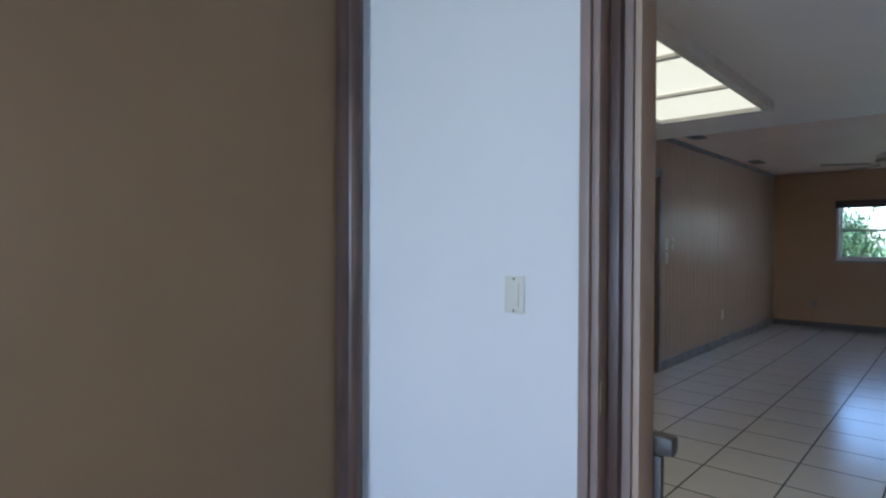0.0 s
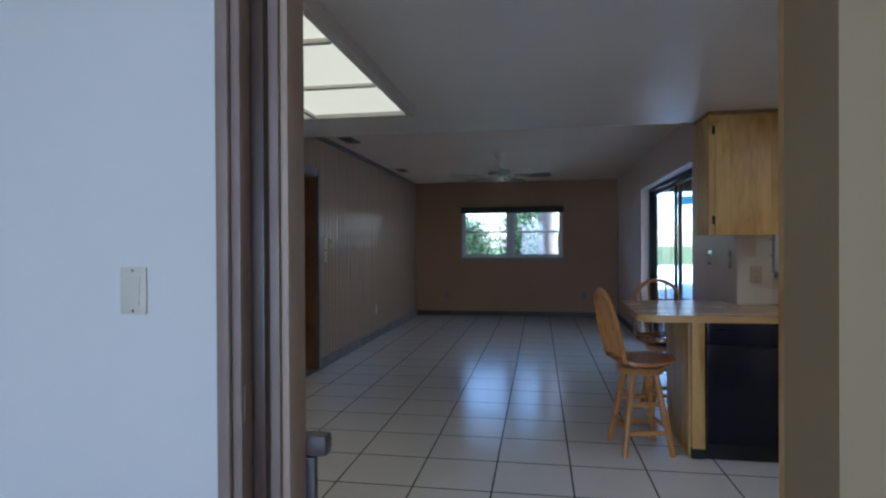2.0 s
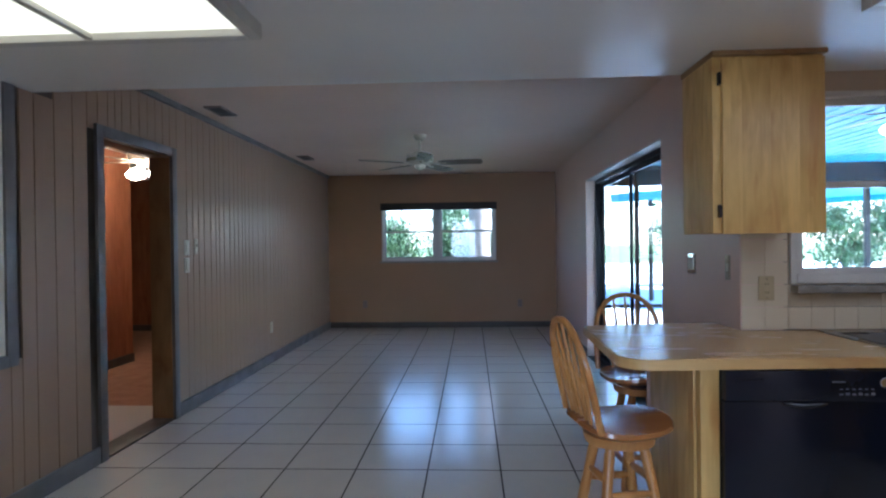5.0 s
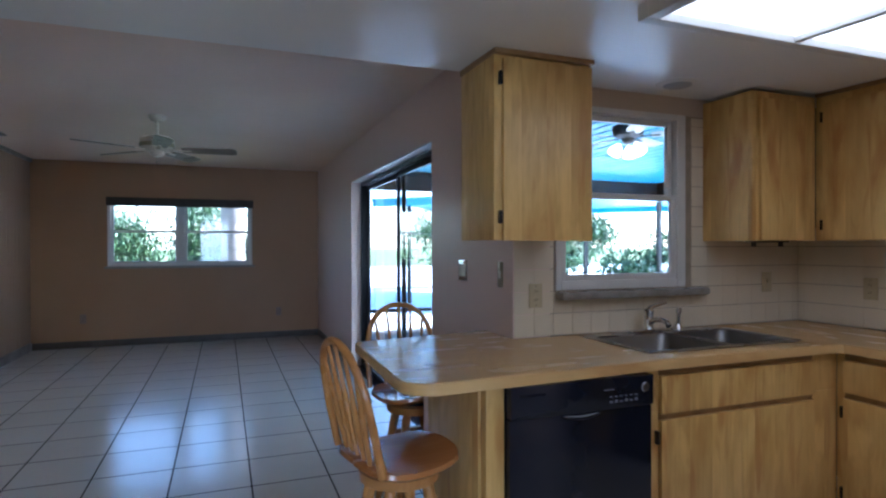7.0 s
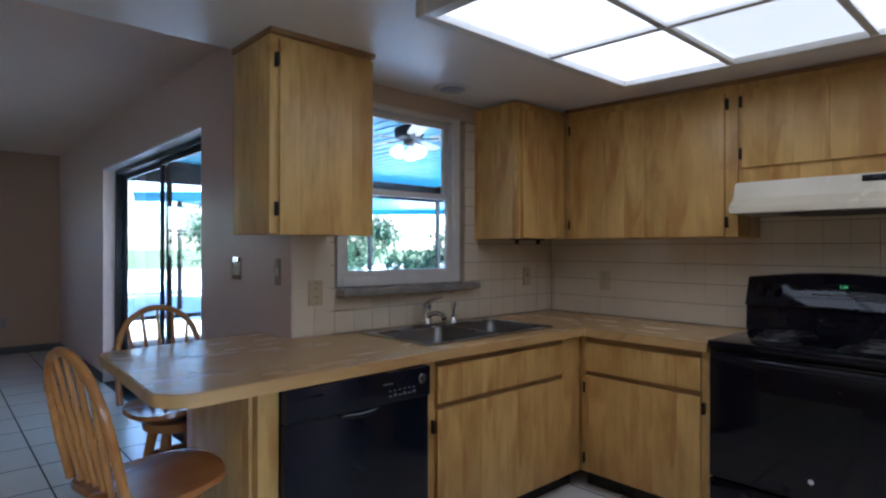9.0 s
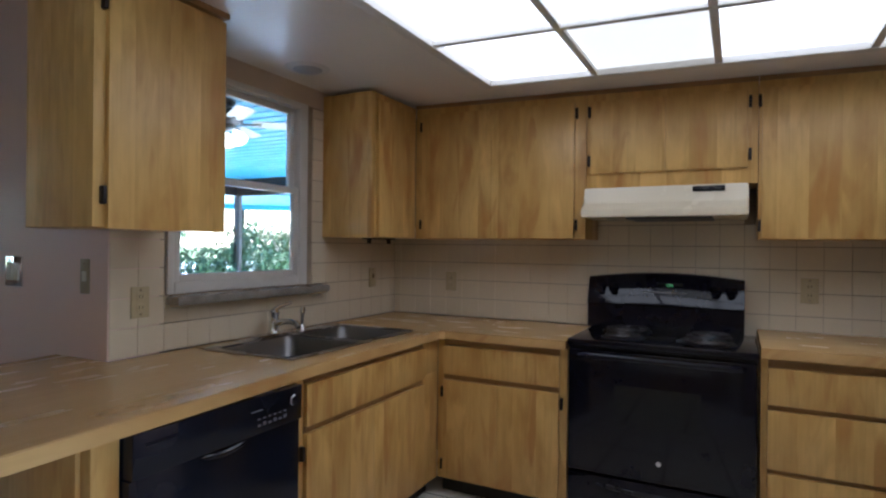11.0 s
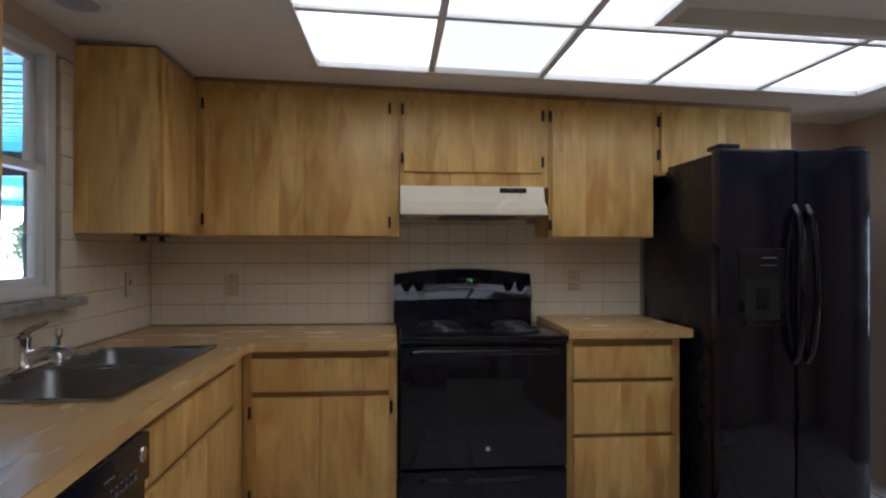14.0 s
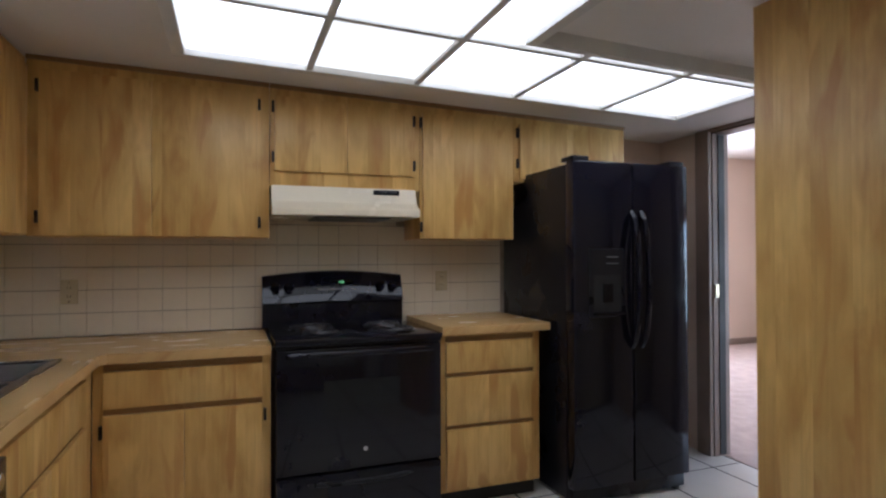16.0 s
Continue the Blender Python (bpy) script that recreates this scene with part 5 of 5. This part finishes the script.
bed_entry = solid("bedroom_entry_floor", B(LX - 1.0, LX - 0.1005, 5.0, 6.4, -0.1, 0.004), FLOOR_TILE, "grey tile strip inside the bedroom doorway", "floor", S)
bed_ceil = solid("ceiling_bedroom", B(-6.0, LX - 0.15, 3.6, 10.6, 2.3, 2.4), CEILING_M, "bedroom ceiling", "ceiling", S)
ceiling_fan(-2.9, 7.5, 2.3, "bedroom ceiling fan with lit tulip shades", 30, 5, 0.07, GLOBE_WARM, 3, 0.55, True, FAN_WHITE, FAN_WHITE)

# ---- covered patio ----
patio = solid("patio_floor", B(XR + 0.2, 9.0, SY + 0.07, 10.5, -0.165, -0.06), BLUE_TINT_CONCRETE, "patio slab with bluish daylight put into its colour", "patio", S)
roof = solid("patio_roof", B(XR + 0.2, 7.6, SY + 0.07, 10.5, 2.36, 2.42), BLUE_CAST_PAN, "white aluminium pan roof over the patio, blue light cast coloured in", "roof", S)
for k in range(34):
    xx = XR + 0.3 + k * 0.17
    if xx < 7.5:
        piece("rib", bpy.data.meshes.get("roof_rib") or finish("roof_rib", B(-0.006, 0.006, -2.7, 2.7, -0.007, 0.0), BLUE_CAST_PAN), roof, Matrix.Translation((xx, 7.72, 2.3595)))
ceiling_fan(3.55, 6.35, 2.36, "patio ceiling fan with a grey motor and lit glass shades", 25, 5, 0.06, GLOBE, 3, 0.6, True, COIL, FAN_WHITE)
screen = thing("patio_screen_frame", (7.5, 7.5, -0.06), "dark aluminium screen frame round the patio", "screen frame", "", S)
for a, b, c, d, e, f in ((7.45, 7.55, SY + 0.2, 10.5, 2.08, 2.36), (XR + 0.25, 7.449, 10.42, 10.5, 2.08, 2.36)):
    part("header", B(a, b, c, d, e, f), DARK_ALU, screen, "dark header beam")
for yy in (4.98, 6.4, 7.8, 9.2, 10.41):
    part("post", B(7.46, 7.52, yy - 0.03, yy + 0.03, -0.06, 2.08), DARK_ALU, screen)
for xx in (4.2, 6.0):
    part("post", B(xx - 0.03, xx + 0.03, 10.43, 10.49, -0.06, 2.08), DARK_ALU, screen)
part("rail", B(7.47, 7.51, 5.0, 10.4, 0.30, 0.35), DARK_ALU, screen)
part("rail", B(XR + 0.3, 7.46, 10.44, 10.48, 0.30, 0.35), DARK_ALU, screen)
for px, py, ph in ((6.6, 9.3, 0.34), (6.95, 9.0, 0.4), (7.1, 8.5, 0.34)):
    pot = thing("flower_pot", (px, py, -0.06), "terracotta flower pot on the patio", "flower pot", "patio pots")
    part("body", turned(bmesh.new(), (px, py, -0.06), (px, py, ph), [(0, 0.12), (0.8, 0.17), (0.82, 0.19), (1, 0.19)], 20), surface("terracotta", (0.45, 0.16, 0.08), 0.8), pot)
# ground and hedges
ground = solid("ground", B(-400, 400, -400, 400, -0.3, -0.17), GRASS_M, "sunlit lawn round the house", "lawn", S)
# deck colour carries a blue tint in place of bluer daylight
deck = solid("pool_deck", box(B(7.7, 40, -12, 40, -0.168, -0.10), 2.3, 7.699, 10.6, 40, -0.168, -0.10), surface("bright_deck", (0.66, 0.74, 0.78), 0.8, 0.06, 2, 60), "bright pool deck with bluish daylight put into its colour", "paving", S)


def leaf_cloud(bm, rnd, centre, spread, count, size):
    """Many small bent leaves scattered in a lumpy cloud."""
    for _ in range(count):
        d = Vector((rnd.gauss(0, 1), rnd.gauss(0, 1), rnd.gauss(0, 1)))
        p = Vector(centre) + Vector((d.x * spread[0], d.y * spread[1], d.z * spread[2])) * 0.55
        m = Matrix.Translation(p) @ Euler((rnd.uniform(0, 6.3), rnd.uniform(0, 6.3), rnd.uniform(0, 6.3))).to_matrix().to_4x4()
        s = size * rnd.uniform(0.6, 1.4)
        vs = [bm.verts.new(m @ Vector(v)) for v in ((-s, 0, 0), (0, -s * 0.32, s * 0.1), (s, 0, 0), (0, s * 0.32, s * 0.1))]
        bm.faces.new(vs)


def shrub(x, y, h, w, label, seed, count=900, leaf=0.085):
    rnd = random.Random(seed)
    t = thing("shrub", (x, y, -0.17), label, "shrub", "garden shrubs")
    for k in range(4):
        part("stem", tube(bmesh.new(), [(x + rnd.uniform(-.1, .1), y + rnd.uniform(-.1, .1), -0.17), (x + rnd.uniform(-w, w) * 0.3, y + rnd.uniform(-.2, .2), h * 0.4), (x + rnd.uniform(-w, w) * 0.6, y + rnd.uniform(-.3, .3), h * 0.8)], [0.04, 0.03, 0.012], 6), BARK, t)
    bm = bmesh.new()
    for k in range(9):
        leaf_cloud(bm, rnd, (x + rnd.uniform(-w, w) * 0.75, y + rnd.uniform(-0.5, 0.5), h * rnd.uniform(0.2, 0.95)), (w * 0.5, 0.5, h * 0.22), count * 4 // 9, leaf)
    cr = part("crown", bm, LEAF, t, "ragged green leaves", None)
    return t


shrub(-1.7, 15.0, 2.3, 1.1, "tall ragged hedge shrub behind the dining window", 1, 3600, 0.06)
shrub(0.1, 15.6, 2.1, 1.0, "leafy hedge shrub behind the dining window", 2, 3400, 0.06)
shrub(2.0, 15.2, 2.2, 1.0, "hedge shrub in the back garden", 3, 3200, 0.06)
palm = thing("palm_tree", (0.55, 13.6, -0.17), "grey palm trunk outside the dining window", "palm tree")
part("trunk", tube(bmesh.new(), [(0.55, 13.6, -0.17), (0.52, 13.6, 1.0), (0.50, 13.6, 2.2), (0.52, 13.6, 4.2)], [0.24, 0.21, 0.2, 0.18], 16), BARK, palm)
rnd = random.Random(8)
for k in range(12):
    a = k * 2.4
    bm = bmesh.new()
    for i in range(26):
        s = i / 25
        p = Vector((0.52 + math.cos(a) * 1.9 * s, 13.6 + math.sin(a) * 1.9 * s, 4.2 + 0.9 * s - 1.7 * s * s))
        for sg in (-1, 1):
            q = p + Vector((-math.sin(a) * sg * 0.45 * (1 - 0.6 * s), math.cos(a) * sg * 0.45 * (1 - 0.6 * s), -0.2))
            v = [bm.verts.new(z) for z in (p, p + Vector((math.cos(a), math.sin(a), 0)) * 0.05, q)]
            bm.faces.new(v)
    part("frond", bm, LEAF, palm, "", None)
shrub(11.0, 18.6, 2.2, 1.5, "garden shrub beyond the pool deck", 4, 1300)
shrub(14.2, 15.6, 2.0, 1.4, "garden shrub beyond the pool deck", 5, 1300)
shrub(7.6, 20.5, 2.3, 1.5, "garden shrub beyond the pool deck", 6, 1300)
shrub(16.4, 12.4, 2.2, 1.5, "garden shrub beyond the pool deck", 7, 1300)
shrub(8.3, 12.0, 1.5, 0.7, "green shrub in the shade by the patio screen", 8, 600, 0.07)
# added roof across the pool deck, for the outer patio roof; leaves the patio sunlit
shelter = thing("garden_shelter", (10.4, 12.9, -0.10), "flat roof on posts, added to stand in for the outer patio roof", "shelter")
turn45 = Matrix.Translation((10.4, 12.9, 0)) @ pose(0, 0, 0, 0, 0, -45)


def far_roof_part(name, bm, mat, label=""):
    bmesh.ops.transform(bm, matrix=turn45, verts=bm.verts)
    part(name, bm, mat, shelter, label)


far_roof_part("roof", B(-7, 7, -2.4, 2.6, 2.36, 2.44), BLUE_CAST_PAN, "pan roof with the blue light cast coloured in")
far_roof_part("beam", B(-7, 7, -2.36, -2.28, 2.24, 2.358), BLUE_CAST_PAN)
far_roof_part("beam", B(-7, 7, 2.48, 2.56, 2.22, 2.358), BLUE_CAST_PAN)
for k in range(3):
    for yy in (-2.32, 2.52):
        far_roof_part("post", B(-6.0 + 5.6 * k - 0.04, -6.0 + 5.6 * k + 0.04, yy - 0.04, yy + 0.04, -0.10, 2.24), DARK_ALU)

# ---- pieces of floor and tiled walls ----
P, GX, GY = 0.404, 0.087, 5.15
for i in range(-6, 10):
    for j in range(-11, 14):
        a, b = GX + i * P, GX + (i + 1) * P
        c, d = GY + j * P, GY + (j + 1) * P
        xmax = EX if (c + d) / 2 < SY else XR
        a, b, c, d = max(a, LX), min(b, xmax), max(c, 0.905), min(d, FY)
        if (c + d) / 2 < 1.9 and a < 1.62:
            a = 1.62 if b > 1.75 else 99
        if b - a < 0.06 or d - c < 0.05 or (a < 1.62 and b < 1.63 and c < 1.9 and d < 1.95):
            continue
        piece("tile", tile_me, floor, Matrix.Translation(((a + b) / 2, (c + d) / 2, -0.0060)) @ Matrix.Diagonal((b - a - 0.009, d - c - 0.011, 0.012, 1)))
solid("threshold_strip", B(-0.244, 0.869, HY0 - 0.02, 2.0, -0.002, 0.006, 0.002), GREY_TRIM, "flat threshold strip in the hall opening", "trim", S)
wtile = finish("wall_tile", B(-0.5, 0.5, -0.5, 0.5, -0.5, 0.5, 0.018), WALL_TILE, 40)
W = 0.1068
for k in range(18):
    for r in range(11):
        a, b = XR + 0.004 + k * W, XR + 0.004 + (k + 1) * W
        c, d = CT + 0.002 + r * W, min(CT + 0.002 + (r + 1) * W, 1.942)
        b = min(b, EX - 0.002)
        if r >= 5 and not (2.60 < (a + b) / 2 < 2.80):
            continue
        if r < 5 and c > CAB + 0.02:
            continue
        if b > KWIN[0] + 0.02 and a < KWIN[1] - 0.02 and d > KWIN[2] + 0.01:
            if d > KWIN[2] and c < KWIN[2] - 0.03:
                d = KWIN[2] - 0.002
            else:
                continue
        if r >= 2 and a < KWIN[1] < b:
            a = KWIN[1] + 0.002
        if r >= 2 and a < KWIN[0] < b:
            b = KWIN[0] - 0.002
        if d - c < 0.02 or b - a < 0.02:
            continue
        piece("wall_tile", wtile, wall_sink, Matrix.Translation(((a + b) / 2, SY + 0.004, (c + d) / 2)) @ Matrix.Diagonal((b - a - 0.002, 0.016, d - c - 0.0038, 1)))
for k in range(25):
    for r in range(6):
        a, b = 2.155 + k * W, min(2.155 + (k + 1) * W, SY - 0.005)
        c, d = CT + 0.002 + r * W, CT + 0.002 + (r + 1) * W
        if c > CAB and not (2.75 < (a + b) / 2 < 3.51):
            continue
        if b - a < 0.02:
            continue
        piece("wall_tile", wtile, wall_stove, Matrix.Translation((EX + 0.004, (a + b) / 2, (c + d) / 2)) @ Matrix.Diagonal((0.016, b - a - 0.002, d - c - 0.0038, 1)))
